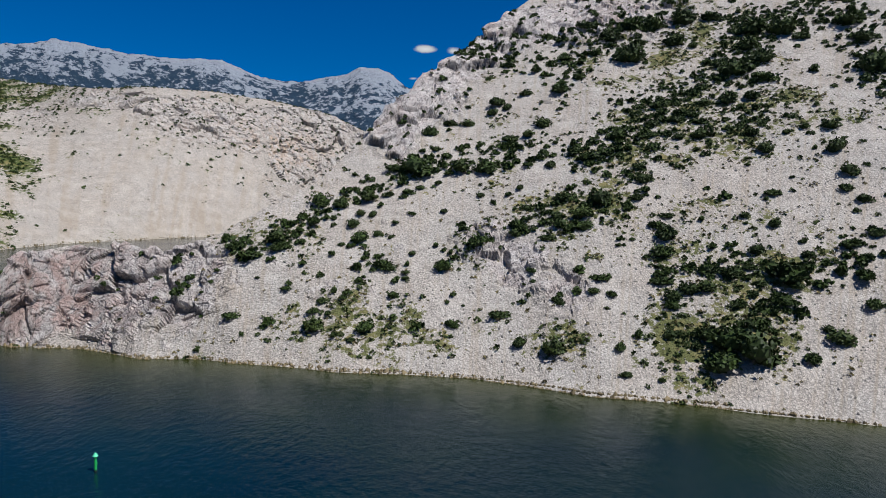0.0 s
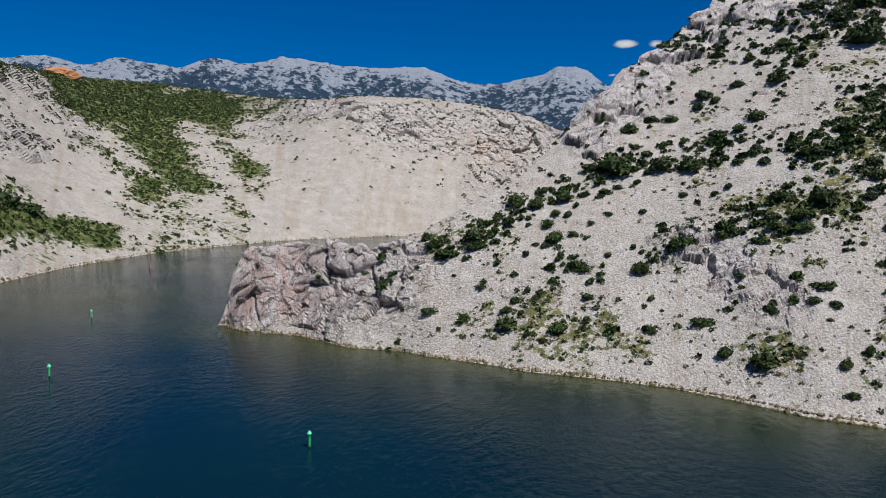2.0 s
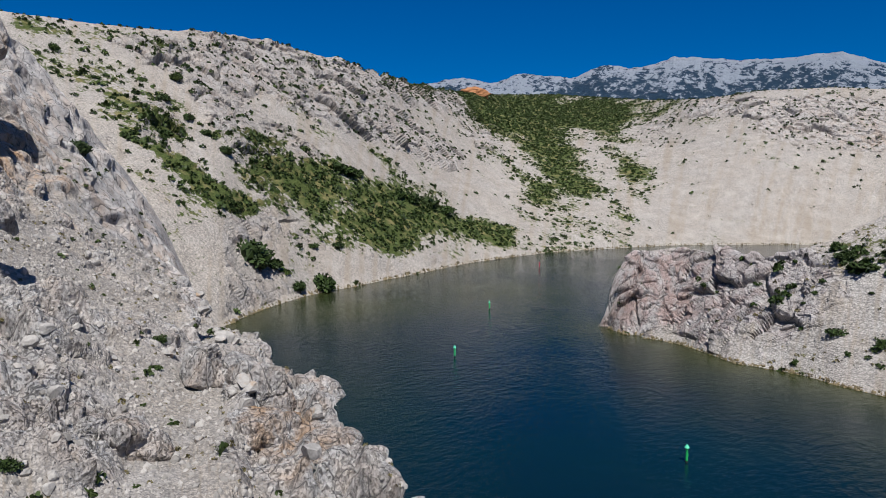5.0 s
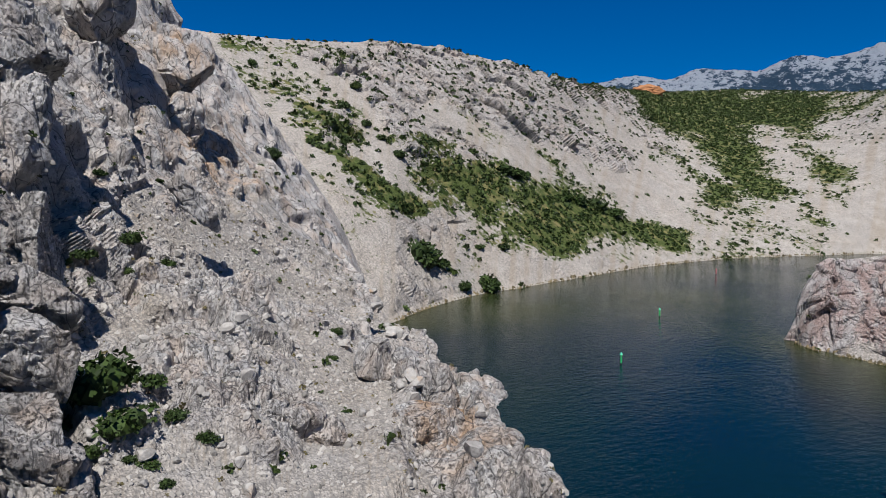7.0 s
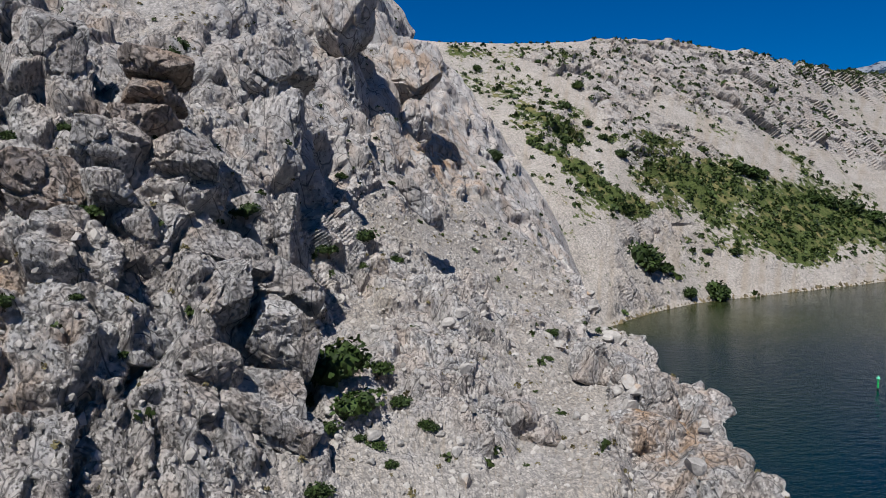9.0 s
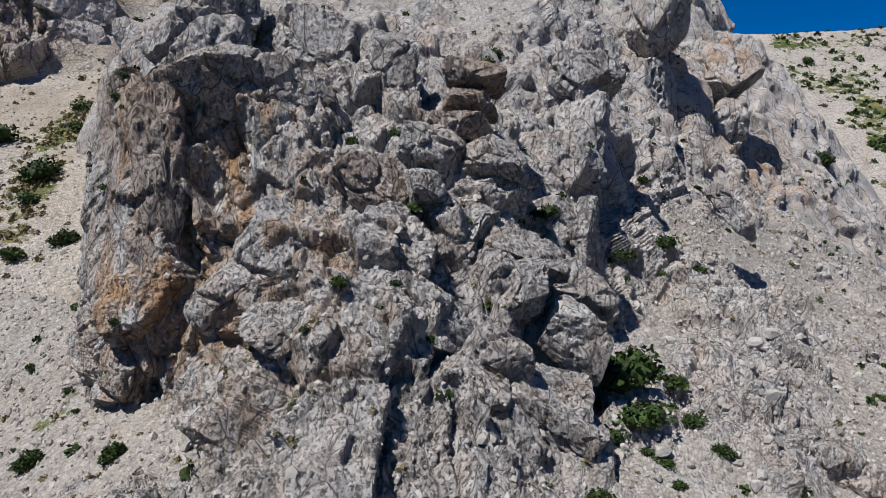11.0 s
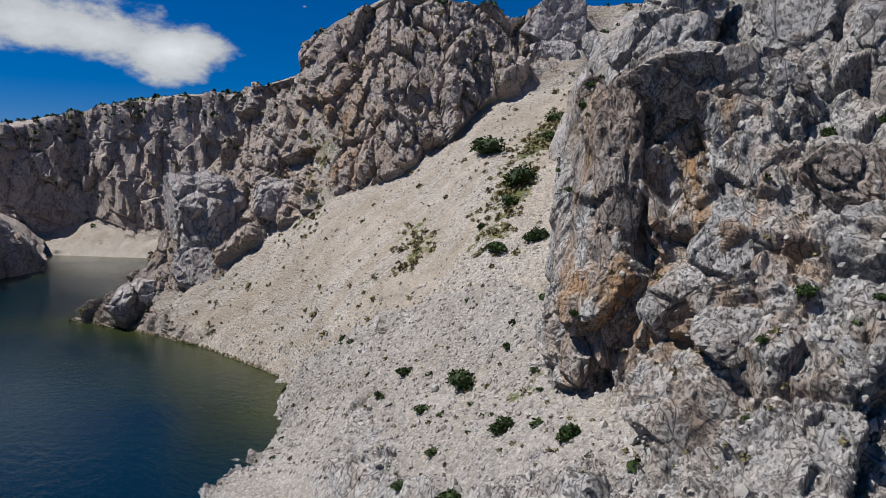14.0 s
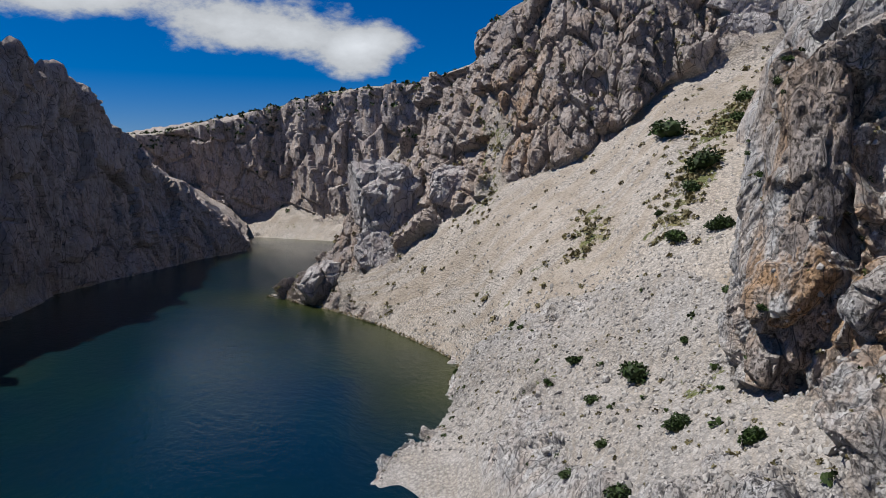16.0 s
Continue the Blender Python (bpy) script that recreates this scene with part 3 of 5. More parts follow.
slope("hillside_near", [NEAR_0, NEAR_1, NEAR_2, NEAR_3, NEAR_4, NEAR_5, shifted(NEAR_5, 90, 6)], (10, 90, 170, 130, 70, 8), M_NEAR, 860, 1.0,
      rock=0.40, rocks=[(78, 1.9, 8, 0.5, 0.26), (105, 2.4, 14, 1.2, 0.6), (123, 2.5, 6, 0.8, 0.5), (56, 1.8, 6, 0.6, 0.6), (54, 1.4, 6, 0.9, 0.5), (80, 2.6, 4, 0.5, -0.2), (70.5, 1.5, 2.2, 0.55, -0.6), (76, 1.4, 3, 0.3, 0.15), (140, 1.8, 8, 0.8, -0.35), (127, 1.5, 4, 0.35, -0.6), (134, 3.5, 5, 1, -0.5), (148, 1.6, 4, 0.5, 0.1), (151.5, 2.6, 3, 1.3, -0.9)],
      green=0.08, greens=[(84, 1.9, 6, 0.5, 0.12), (136, 1.7, 8, 0.4, 0.14)], stains=[(121, 2.5, 5, 0.8, 1.1), (127, 2.4, 2, 0.8, 0.5), (112, 2.0, 4, 0.4, 0.5), (59, 1.6, 3, 0.4, 0.5), (80, 3.6, 4, 0.5, 0.6)],
      label="craggy grey limestone bank with scree gullies and junipers", smooth=0.3, fade=1.1, blur=1, bulges=NEAR_BULGES)

BAY_FOOT = [(112, 66, 16), (129, 72, 19), (136, 80, 20), (145, 92, 12), (150, 100, 5), (152.1, 114, 0), (153.5, 130, 0), (158.3, 154, 0), (163.4, 183, 0), (166, 197, 0), (168.2, 212, 0), (171, 224, -7)]
BAY_MID = [(112, 150, 66), (122, 172, 66), (126.8, 172, 68), (128.9, 161, 59.5), (136.4, 160, 55), (140, 147, 43.7), (143.8, 148, 38), (149, 156, 33.6), (153, 169, 26.6), (157, 176, 18), (159.1, 180, 13.4),
           (162, 188, 10), (163.4, 192, 9), (166.8, 206, 3), (168.2, 214, 0), (171, 226, -7)]
BAY_TOP = [(112, 160, 80), (122.5, 180, 80.4), (127.3, 182, 81), (131.2, 178, 82), (134.6, 172, 75), (137, 170, 79.6), (143.7, 165, 82), (146, 168, 79), (148.7, 172, 75.7), (150.3, 178, 73), (151.2, 188, 66.5),
           (154.4, 198, 64.5), (155.7, 205, 57.3), (157.1, 205, 47.6), (160.2, 200, 36.3), (162.1, 197, 22.9), (163.4, 198, 13.4), (166.8, 208, 5), (168.2, 216, 0), (171, 228, -8)]
slope("hillside_bay", [shifted(BAY_FOOT, -10, -6), BAY_FOOT, BAY_MID, BAY_TOP, shifted(BAY_TOP, 40, -14), shifted(BAY_TOP, 150, -50)], (8, 190, 120, 12, 6), M_BAY, 620, 1.5,
      rock=-0.2, rocks=[(152, 1.3, 4, 0.5, -0.8), (149.7, 2.3, 1.3, 0.4, -0.7), (145, 2.6, 20, 0.5, 0.65), (167, 1.5, 2.5, 1, 0.7), (161, 2.3, 3, 0.5, 0.5), (136, 1.1, 10, 0.12, 0.2)],
      green=0.05, greens=[(134, 1.6, 2.5, 0.25, 0.35), (150, 2.3, 1.6, 0.35, 0.5), (140, 1.4, 6, 0.06, 0.2)], stains=[(149, 2.3, 3, 0.4, 0.8), (160, 2.3, 3, 0.4, 0.4)],
      label="long pale scree slope under limestone cliffs at the bay", smooth=0.3, drift=32.0, green_bands=[(130.8, 51, 133.6, 36, 1.0, 2.4, 0.4), (133.6, 36, 137.3, 28, 1.2, 2.3, 0.35), (146.8, 25, 135.4, 33, 0.9, 2.0, 0.1)])

END_FOOT = [(148, 345, 0), (160, 370, 0), (166, 396, 0), (169.6, 424, 0), (172, 440, 0), (176, 460, 0), (186, 470, 0)]
END_MID = [(148, 370, 20), (160, 395, 18), (164, 415, 10), (167, 440, 20), (169.6, 450, 12), (172, 452, 8), (176, 472, 8), (186, 480, 8)]
END_TOP = [(148, 375, 83.6), (155.2, 399, 88.3), (160.7, 405, 86.5), (164.3, 419, 84), (167, 442, 79), (171.4, 452, 70.9), (178.7, 472, 60.8), (186, 479, 57.6)]
slope("canyon_wall", [shifted(END_FOOT, -15, 0, -5), END_FOOT, END_MID, END_TOP, shifted(END_TOP, 80, 6), shifted(END_TOP, 600, 10)], (6, 30, 110, 10, 8), M_BAY, 300, 2.4,
      rock=0.45, rocks=[(167.5, 1.5, 3, 0.4, -0.7)], green=0.12, greens=[(165, 3, 20, 0.1, 0.4), (175, 2.6, 3, 0.3, 0.25)], label="rocky canyon wall above the far end of the water", smooth=0.4, fade=0.9)

WEST_FOOT = [(170.3, 350, 0), (172, 336, 0), (177.3, 288, 0), (183.8, 246, 0), (187.4, 206, 0), (200, 150, 0), (215, 130, 0), (240, 125, 0), (270, 110, 0), (300, 130, 0), (328, 160, 0)]
WEST_TOP = [(170.3, 352, 2), (171.7, 345, 12.5), (174.5, 328, 26.8), (176.9, 315, 37), (178.9, 300, 51.3), (180.5, 290, 58), (181, 282, 63.4), (182.8, 265, 71.4), (186.1, 232, 73), (190, 215, 76), (200, 180, 76),
            (240, 195, 62), (300, 210, 55), (328, 240, 60)]
slope("canyon_wall_west", [[q for q in shifted(l, dd, dz, z) if q[0] <= 200] for l, dd, dz, z in ((WEST_FOOT, -12, 0, -5), (WEST_FOOT, 0, 0, None), (WEST_TOP, 0, 0, None), (WEST_TOP, 60, 3, None), (WEST_TOP, 500, 0, None))], (6, 180, 10, 6), M_BAY, 300, 2.2,
      rock=0.6, rocks=[(186.5, 1.05, 3, 0.1, -0.9)], green=0.14, label="dark craggy canyon wall in shade across the water", smooth=0.4)
slope("canyon_wall_south", [[q for q in shifted(l, dd, dz, z) if q[0] >= 200] for l, dd, dz, z in ((WEST_FOOT, -12, 0, -5), (WEST_FOOT, 0, 0, None), (WEST_TOP, 0, 0, None), (WEST_TOP, 60, 3, None), (WEST_TOP, 500, 0, None))], (4, 40, 6, 4), M_NEAR, 160, 3.0,
      rock=0.5, green=0.14, label="craggy canyon wall behind the viewpoint", smooth=1.5)


def mountains():
    """The far limestone range on the skyline."""
    t = np.array([(-45, 430), (-20, 470), (-5, 480), (1, 480), (3.2, 508), (4.3, 566), (5.5, 588), (7, 588), (8.1, 545), (10, 525), (11.8, 505), (14.7, 524), (17.8, 583), (21, 575), (25, 585), (28.9, 618), (32.3, 566),
                  (34.6, 586), (36.9, 530), (41.2, 561), (43.2, 510), (45.8, 543), (48, 515), (52, 470), (60, 430), (75, 400)], float)
    nu, nv = 700, 90
    bearing = np.linspace(-45, 75, nu)
    top = np.interp(bearing, t[:, 0], t[:, 1])
    f = np.concatenate([np.linspace(0, 1, nv - 12), 1 + np.linspace(0.03, 0.3, 12)])
    up = np.where(f <= 1, f ** 1.25, 1 - (f - 1) * 1.5)
    D = 2500 + 900 * f[None, :] + 0 * bearing[:, None]
    Z = 20 + (top[:, None] - 20) * up[None, :]
    Bg = np.broadcast_to(bearing[:, None], D.shape)
    P = at(Bg, D, Z)
    flat = P.reshape(-1, 3)
    n = fbm(flat, 520, 5, 0.5, True).reshape(D.shape)
    m = fbm(flat, 120, 5, 0.6, True).reshape(D.shape)
    P[:, :, 2] += (n * 60 * np.minimum(f, 1.0)[None, :] * (1 - 0.75 * (f > 0.9))[None, :] + m * 16)
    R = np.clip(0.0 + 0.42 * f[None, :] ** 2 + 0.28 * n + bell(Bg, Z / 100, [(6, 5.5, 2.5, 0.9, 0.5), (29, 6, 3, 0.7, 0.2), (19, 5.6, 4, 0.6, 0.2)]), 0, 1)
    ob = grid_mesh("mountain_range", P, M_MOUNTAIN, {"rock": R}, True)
    tagged(ob, "distant bare limestone mountain range with dark forest patches, tinted haze blue", "mountain", kind="structure")


mountains()


def ground_and_water():
    rings = np.concatenate([np.linspace(0.0, 300, 40), np.geomspace(320, 4900, 30)])
    Bg, D = np.meshgrid(np.linspace(0, 360, 181), rings, indexing="ij")
    P = at(Bg, D, np.full(D.shape, -9.0))
    P[:, :, 2] += 0.8 * fbm(P.reshape(-1, 3), 30, 3).reshape(D.shape) + np.clip((D - 1200) / 900, 0, 1) * 60
    ob = grid_mesh("ground", P, M_FAR, {"rock": 0 * D, "green": 0.4 + 0 * D, "stain": 0 * D}, True)
    tagged(ob, "river bed and wide scrubby plain to the horizon", "ground", kind="structure")
    rings = np.concatenate([np.linspace(0.0, 260, 150), np.geomspace(262, 640, 70)])
    Bg, D = np.meshgrid(np.linspace(0, 360, 361), rings, indexing="ij")
    P = at(Bg, D, np.zeros(D.shape))
    shore = []
    for line, lo, hi in ((EAST_FOOT, -60, 33.4), (FAR_FOOT, 4, 70), (BAY_FOOT, 152, 168), (WEST_FOOT, 170.5, 328), (END_FOOT, 160, 180)):
        t = np.array(line, float)
        b = np.arange(lo, hi, 0.5)
        shore.append(at(b, np.interp(b, t[:, 0], t[:, 1]), 0 * b)[:, :2])
    S = np.concatenate(shore)
    flat = P.reshape(-1, 3)[:, :2]
    dist = np.concatenate([np.sqrt(((c[:, None] - S[None]) ** 2).sum(2).min(1)) for c in np.array_split(flat, 60)])
    ob = grid_mesh("river_water", P, M_WATER, {"shallow": np.exp(-dist / 15).reshape(D.shape) + 0.75 * np.exp(-((Bg - 42) / 6) ** 2 - ((D - 225) / 38) ** 2) + 0.5 * np.exp(-((Bg - 55) / 5) ** 2 - ((D - 195) / 30) ** 2)}, True)
    tagged(ob, "deep blue-green river water with faint wind ripples", "water", kind="structure")


ground_and_water()


# ---- shrubs: bearing, height above the water and width of each ----
SHRUBS_EAST_1 = [
    (-13.4, 62.7, 2.8), (-14.5, 77.8, 11.7), (-15.1, 84.5, 6.1), (-8.0, 54.2, 6.3), (-9.2, 49.1, 2.2), (0.7, 46.4, 3.2),
    (-2.9, 47.7, 2.6), (-5.5, 50.1, 4.9), (-6.9, 51.2, 3.9), (-14.2, 50.6, 5.5), (-10.7, 46.1, 5.3), (-11.7, 44.2, 5.2),
    (-13.3, 45.4, 4.0), (-7.0, 42.7, 4.3), (-8.8, 42.2, 3.6), (-5.9, 43.5, 3.1), (-3.5, 40.9, 7.6), (-1.6, 40.8, 7.6),
    (2.1, 40.1, 9.1), (4.0, 40.8, 6.2), (5.8, 35.4, 6.0), (6.2, 32.7, 5.0), (4.4, 33.8, 3.8), (3.0, 34.6, 4.1),
    (1.8, 35.7, 2.9), (0.4, 37.2, 3.0), (-3.1, 34.0, 2.3), (-5.4, 34.6, 3.2), (-6.3, 36.2, 2.9), (-7.3, 31.0, 2.2),
    (-10.0, 33.9, 4.8), (-12.8, 33.1, 6.1), (-11.4, 30.5, 5.5)]
SHRUBS_EAST_2 = [
    (-9.4, 29.5, 3.5), (-9.7, 27.7, 3.2), (-6.4, 26.9, 5.4), (-6.2, 25.3, 4.0), (-8.8, 25.0, 3.9), (-10.6, 27.6, 4.0),
    (-11.7, 27.8, 3.5), (-3.0, 23.5, 4.8), (-3.6, 28.8, 1.7), (-0.1, 30.2, 2.8), (2.5, 29.5, 2.7), (3.9, 27.4, 2.7),
    (5.8, 28.6, 2.3), (6.7, 29.0, 2.8), (8.5, 30.6, 4.4), (10.1, 31.0, 5.3), (10.6, 27.0, 4.8), (9.0, 27.7, 2.0),
    (7.4, 26.3, 3.1), (6.9, 22.9, 4.1), (8.3, 22.1, 1.9), (5.3, 24.5, 2.2), (4.3, 23.8, 1.4), (13.1, 22.8, 6.1),
    (13.3, 21.2, 4.7), (15.7, 19.5, 6.8), (16.6, 21.2, 4.2), (15.1, 19.2, 2.7), (11.7, 24.8, 2.8), (12.7, 13.0, 3.1),
    (15.1, 14.9, 1.3), (18.5, 13.9, 1.6), (19.2, 11.8, 1.1)]
SHRUBS_EAST_3 = [
    (4.8, 17.6, 5.2), (2.4, 20.7, 2.4), (3.0, 16.8, 2.8), (-0.2, 17.6, 4.3), (2.9, 15.7, 2.0), (-1.0, 12.9, 2.0),
    (-0.5, 11.4, 1.5), (4.0, 12.3, 3.5), (7.8, 12.7, 3.3), (8.2, 11.6, 2.0), (9.9, 10.8, 2.7), (10.6, 9.1, 3.0),
    (10.9, 6.2, 6.0), (9.4, 8.9, 2.4), (8.9, 5.4, 2.1), (6.3, 6.4, 4.7), (7.5, 4.6, 2.3), (-7.5, 18.2, 2.8),
    (-7.7, 16.4, 1.5), (-9.7, 13.0, 2.8), (-5.0, 9.9, 5.2), (-1.0, 7.8, 2.8), (-1.9, 11.1, 1.4), (-6.8, 5.6, 2.9),
    (-9.3, 5.1, 6.0), (-13.2, 17.7, 4.4), (-12.6, 15.4, 2.9), (-14.0, 15.0, 3.1), (-13.8, 12.6, 1.4), (-15.0, 6.5, 3.1),
    (-15.5, 3.0, 2.1), (-18.3, 2.8, 1.9), (-10.9, 7.3, 1.1)]
SHRUBS_EAST_4 = [
    (-11.9, 7.0, 1.1), (-20.0, 55.4, 5.0), (-20.2, 51.1, 4.5), (-18.9, 58.1, 5.1), (-20.5, 61.0, 5.3), (-22.1, 62.3, 7.1),
    (-23.7, 63.1, 7.1), (-24.4, 69.8, 8.2), (-22.4, 71.8, 9.4), (-21.6, 74.7, 7.7), (-23.1, 82.6, 8.1), (-23.4, 89.7, 10.7),
    (-25.7, 88.2, 12.7), (-26.8, 86.0, 6.3), (-24.1, 76.6, 7.8), (-18.3, 55.6, 4.4), (-17.0, 60.1, 5.2), (-19.2, 65.0, 5.4),
    (-18.6, 50.5, 3.9), (-23.8, 51.9, 4.9), (-24.7, 47.1, 4.8), (-26.1, 52.3, 3.3), (-27.2, 53.9, 3.4), (-29.0, 53.9, 5.1),
    (-29.5, 47.3, 5.5), (-30.4, 41.3, 5.2), (-30.3, 37.5, 4.5), (-31.3, 35.0, 4.4), (-25.6, 36.4, 4.9), (-26.8, 40.5, 1.8),
    (-23.6, 31.1, 3.3), (-25.9, 29.6, 3.6), (-19.4, 83.8, 4.1)]
SHRUBS_EAST_5 = [
    (-16.0, 38.4, 5.2), (-15.7, 42.5, 3.6), (-15.8, 34.7, 3.4), (-16.5, 51.3, 3.9), (-13.7, 50.5, 4.8), (-15.1, 57.7, 3.4),
    (-16.6, 54.5, 5.0), (-18.0, 30.8, 4.1), (-17.4, 28.1, 4.6), (-18.1, 26.3, 5.3), (-17.8, 22.7, 5.9), (-16.7, 22.2, 2.5),
    (-17.6, 20.1, 2.5), (-15.5, 25.1, 1.6), (-22.0, 20.2, 5.0), (-23.2, 19.3, 5.0), (-20.0, 16.4, 4.9), (-21.5, 16.6, 4.9),
    (-18.1, 17.6, 4.9), (-18.8, 14.9, 4.3), (-24.7, 23.9, 3.9), (-26.7, 20.1, 11.4), (-28.1, 23.3, 3.9), (-27.7, 26.2, 2.4),
    (-30.9, 26.4, 6.0), (-32.3, 28.2, 3.6), (-31.8, 20.5, 5.7), (-31.9, 23.8, 4.0), (-30.9, 10.2, 6.6), (-29.0, 7.1, 4.6),
    (-29.7, 11.5, 3.1), (-32.6, 15.3, 3.7), (-23.5, 7.7, 9.1)]
SHRUBS_EAST_6 = [
    (-25.0, 11.7, 7.0), (-22.8, 4.8, 6.6), (-25.2, 6.7, 7.8), (-21.5, 8.8, 5.7), (-26.7, 15.1, 4.9), (-27.5, 18.1, 4.3),
    (-19.3, 9.2, 3.4), (-20.9, 7.4, 3.4), (-18.7, 8.9, 2.7), (-18.8, 13.2, 3.5), (-23.7, 14.8, 3.6), (-25.0, 18.1, 2.5),
    (-24.4, 20.9, 3.1), (-17.8, 84.7, 8.2), (-18.6, 95.2, 11.0), (-20.4, 96.8, 8.9), (-13.1, 87.9, 8.3), (-11.8, 81.1, 6.0),
    (-10.6, 71.5, 5.6), (-9.3, 66.8, 7.2), (-8.2, 90.1, 6.4), (-5.1, 76.7, 5.8), (-4.3, 61.9, 7.1), (-6.6, 65.6, 4.3),
    (-2.0, 54.5, 5.1), (-0.6, 54.7, 5.2), (1.2, 51.5, 5.0), (-5.2, 60.1, 2.8), (-9.6, 79.2, 5.9), (-11.3, 93.6, 8.6),
    (-14.8, 92.9, 10.8), (-16.5, 93.3, 8.6), (-7.4, 74.7, 5.0)]
SHRUBS_EAST_7 = [
    (-3.9, 57.9, 3.4), (-29.6, 92.2, 13.2), (-30.7, 84.3, 8.4), (-31.2, 72.2, 11.7), (17.0, 7.6, 5.1), (26.0, 12.1, 2.0)]
SHRUBS_FAR_1 = [
    (58.6, 50.7, 5.1), (56.0, 43.0, 12.9), (55.0, 42.3, 8.9), (57.0, 46.5, 4.6), (62.6, 12.0, 11.0), (61.1, 9.8, 6.4),
    (67.2, 60.7, 5.0), (65.9, 55.0, 4.5), (68.8, 53.9, 6.5), (50.8, 30.9, 8.4), (49.7, 27.8, 11.3), (48.2, 24.5, 14.5),
    (47.0, 22.3, 8.9), (54.2, 40.1, 5.3), (64.5, 47.7, 6.6), (62.4, 45.3, 4.6), (57.1, 1.3, 9.9), (59.2, 2.4, 5.7),
    (56.0, 13.1, 6.5), (58.0, 14.1, 4.2), (73.6, 75.0, 3.8), (71.3, 91.5, 3.2), (76.1, 85.9, 5.0), (68.2, 79.1, 6.1),
    (69.0, 68.4, 4.7)]
SHRUBS_NEAR_1 = [
    (75.0, 42.9, 5.2), (88.2, 21.3, 5.7), (84.7, 20.5, 3.7), (81.8, 21.9, 2.3), (86.7, 19.5, 4.1), (82.8, 19.1, 2.1),
    (80.5, 18.1, 1.9), (90.2, 19.7, 2.2), (89.1, 18.5, 2.5), (84.8, 17.8, 1.9), (92.1, 25.1, 1.4), (86.2, 18.0, 1.0),
    (83.6, 17.0, 1.2), (89.9, 16.9, 2.3), (86.0, 30.0, 3.4), (89.0, 29.3, 3.7), (89.5, 28.8, 2.5), (86.0, 27.3, 1.7),
    (82.0, 35.9, 2.0), (66.5, 14.4, 3.6), (65.6, 14.1, 3.1), (69.8, 17.6, 2.2), (63.4, 14.7, 2.4), (70.4, 16.8, 1.6),
    (83.2, 27.5, 2.0), (69.5, 17.1, 1.7), (87.5, 37.4, 1.9), (84.7, 43.9, 1.3), (83.4, 36.8, 1.7), (96.3, 33.9, 2.0),
    (99.8, 50.6, 2.6), (101.2, 48.7, 2.5), (106.5, 34.4, 2.3)]
SHRUBS_NEAR_2 = [
    (127.3, 42.9, 1.5), (126.8, 44.7, 1.3), (125.5, 49.3, 1.2), (128.5, 35.5, 2.2), (126.4, 23.8, 3.4), (127.1, 26.0, 1.4),
    (131.4, 23.5, 2.1), (134.7, 19.2, 1.4), (134.8, 15.6, 3.0), (129.2, 17.8, 2.4), (131.7, 17.7, 1.2), (141.0, 12.1, 1.8),
    (141.8, 12.9, 2.0), (138.4, 15.1, 3.6), (143.1, 14.4, 2.9), (145.3, 12.2, 2.0), (148.4, 9.8, 2.0), (144.0, 9.3, 2.2),
    (138.6, 12.5, 2.8), (111.0, 29.8, 1.3), (114.4, 27.3, 1.1), (115.5, 27.7, 0.9), (116.6, 22.9, 0.8), (121.8, 22.3, 0.7),
    (107.7, 29.7, 1.0), (104.1, 26.0, 1.4), (106.4, 34.1, 1.9), (111.0, 36.0, 1.9), (110.9, 39.6, 1.4), (107.6, 40.2, 1.4),
    (96.0, 33.9, 2.0), (99.9, 49.7, 3.2), (101.0, 47.9, 2.5)]
SHRUBS_NEAR_3 = [
    (118.1, 27.7, 0.6), (130.9, 21.9, 0.9)]
SHRUBS_BAY_1 = [
    (136.3, 42.3, 6.5), (131.0, 49.0, 4.7), (131.2, 44.8, 3.3), (133.6, 36.5, 5.7), (135.5, 27.1, 3.2), (132.2, 28.9, 3.2),
    (134.5, 33.2, 2.7), (136.8, 29.8, 1.2)]
SHRUBS = {"hillside_east": SHRUBS_EAST_1 + SHRUBS_EAST_2 + SHRUBS_EAST_3 + SHRUBS_EAST_4 + SHRUBS_EAST_5 + SHRUBS_EAST_6 + SHRUBS_EAST_7, "hillside_far": SHRUBS_FAR_1, "hillside_near": SHRUBS_NEAR_1 + SHRUBS_NEAR_2 + SHRUBS_NEAR_3, "hillside_bay": SHRUBS_BAY_1}
LABELS = {"hillside_east": ("dark green dome-shaped juniper shrub on pale stony scree", "shrubs on the hillside"), "hillside_far": ("dark green shrub on far pale scree above the river", "shrubs on the far hillside"),
          "hillside_near": ("dense dark green juniper rooted among grey limestone rocks", "junipers on the near bank"), "hillside_bay": ("low spreading green shrub on the long scree slope", "shrubs on the bay scree")}


def part(name, bm, material, parent, label=""):
    me = bpy.data.meshes.new(name)
    bm.to_mesh(me)
    bm.free()
    me.materials.append(material)
    ob = new(name, me)
    ob.parent = parent
    return tagged(ob, label)


def lump(bm, centre, radius, seed, subdiv=2, squash=1.0, rough=0.25):
    made = bmesh.ops.create_icosphere(bm, subdivisions=subdiv, radius=1.0)["verts"]
    for v in made:
        k = 1 + rough * noise.noise(v.co * 1.9 + Vector((seed * 3.7, seed * 1.3, 0))) + rough * 0.6 * noise.noise(v.co * 4.3 + Vector((0, seed * 2.1, 5)))
        v.co = Vector(centre) + Vector((v.co.x, v.co.y, v.co.z * squash)) * radius * k


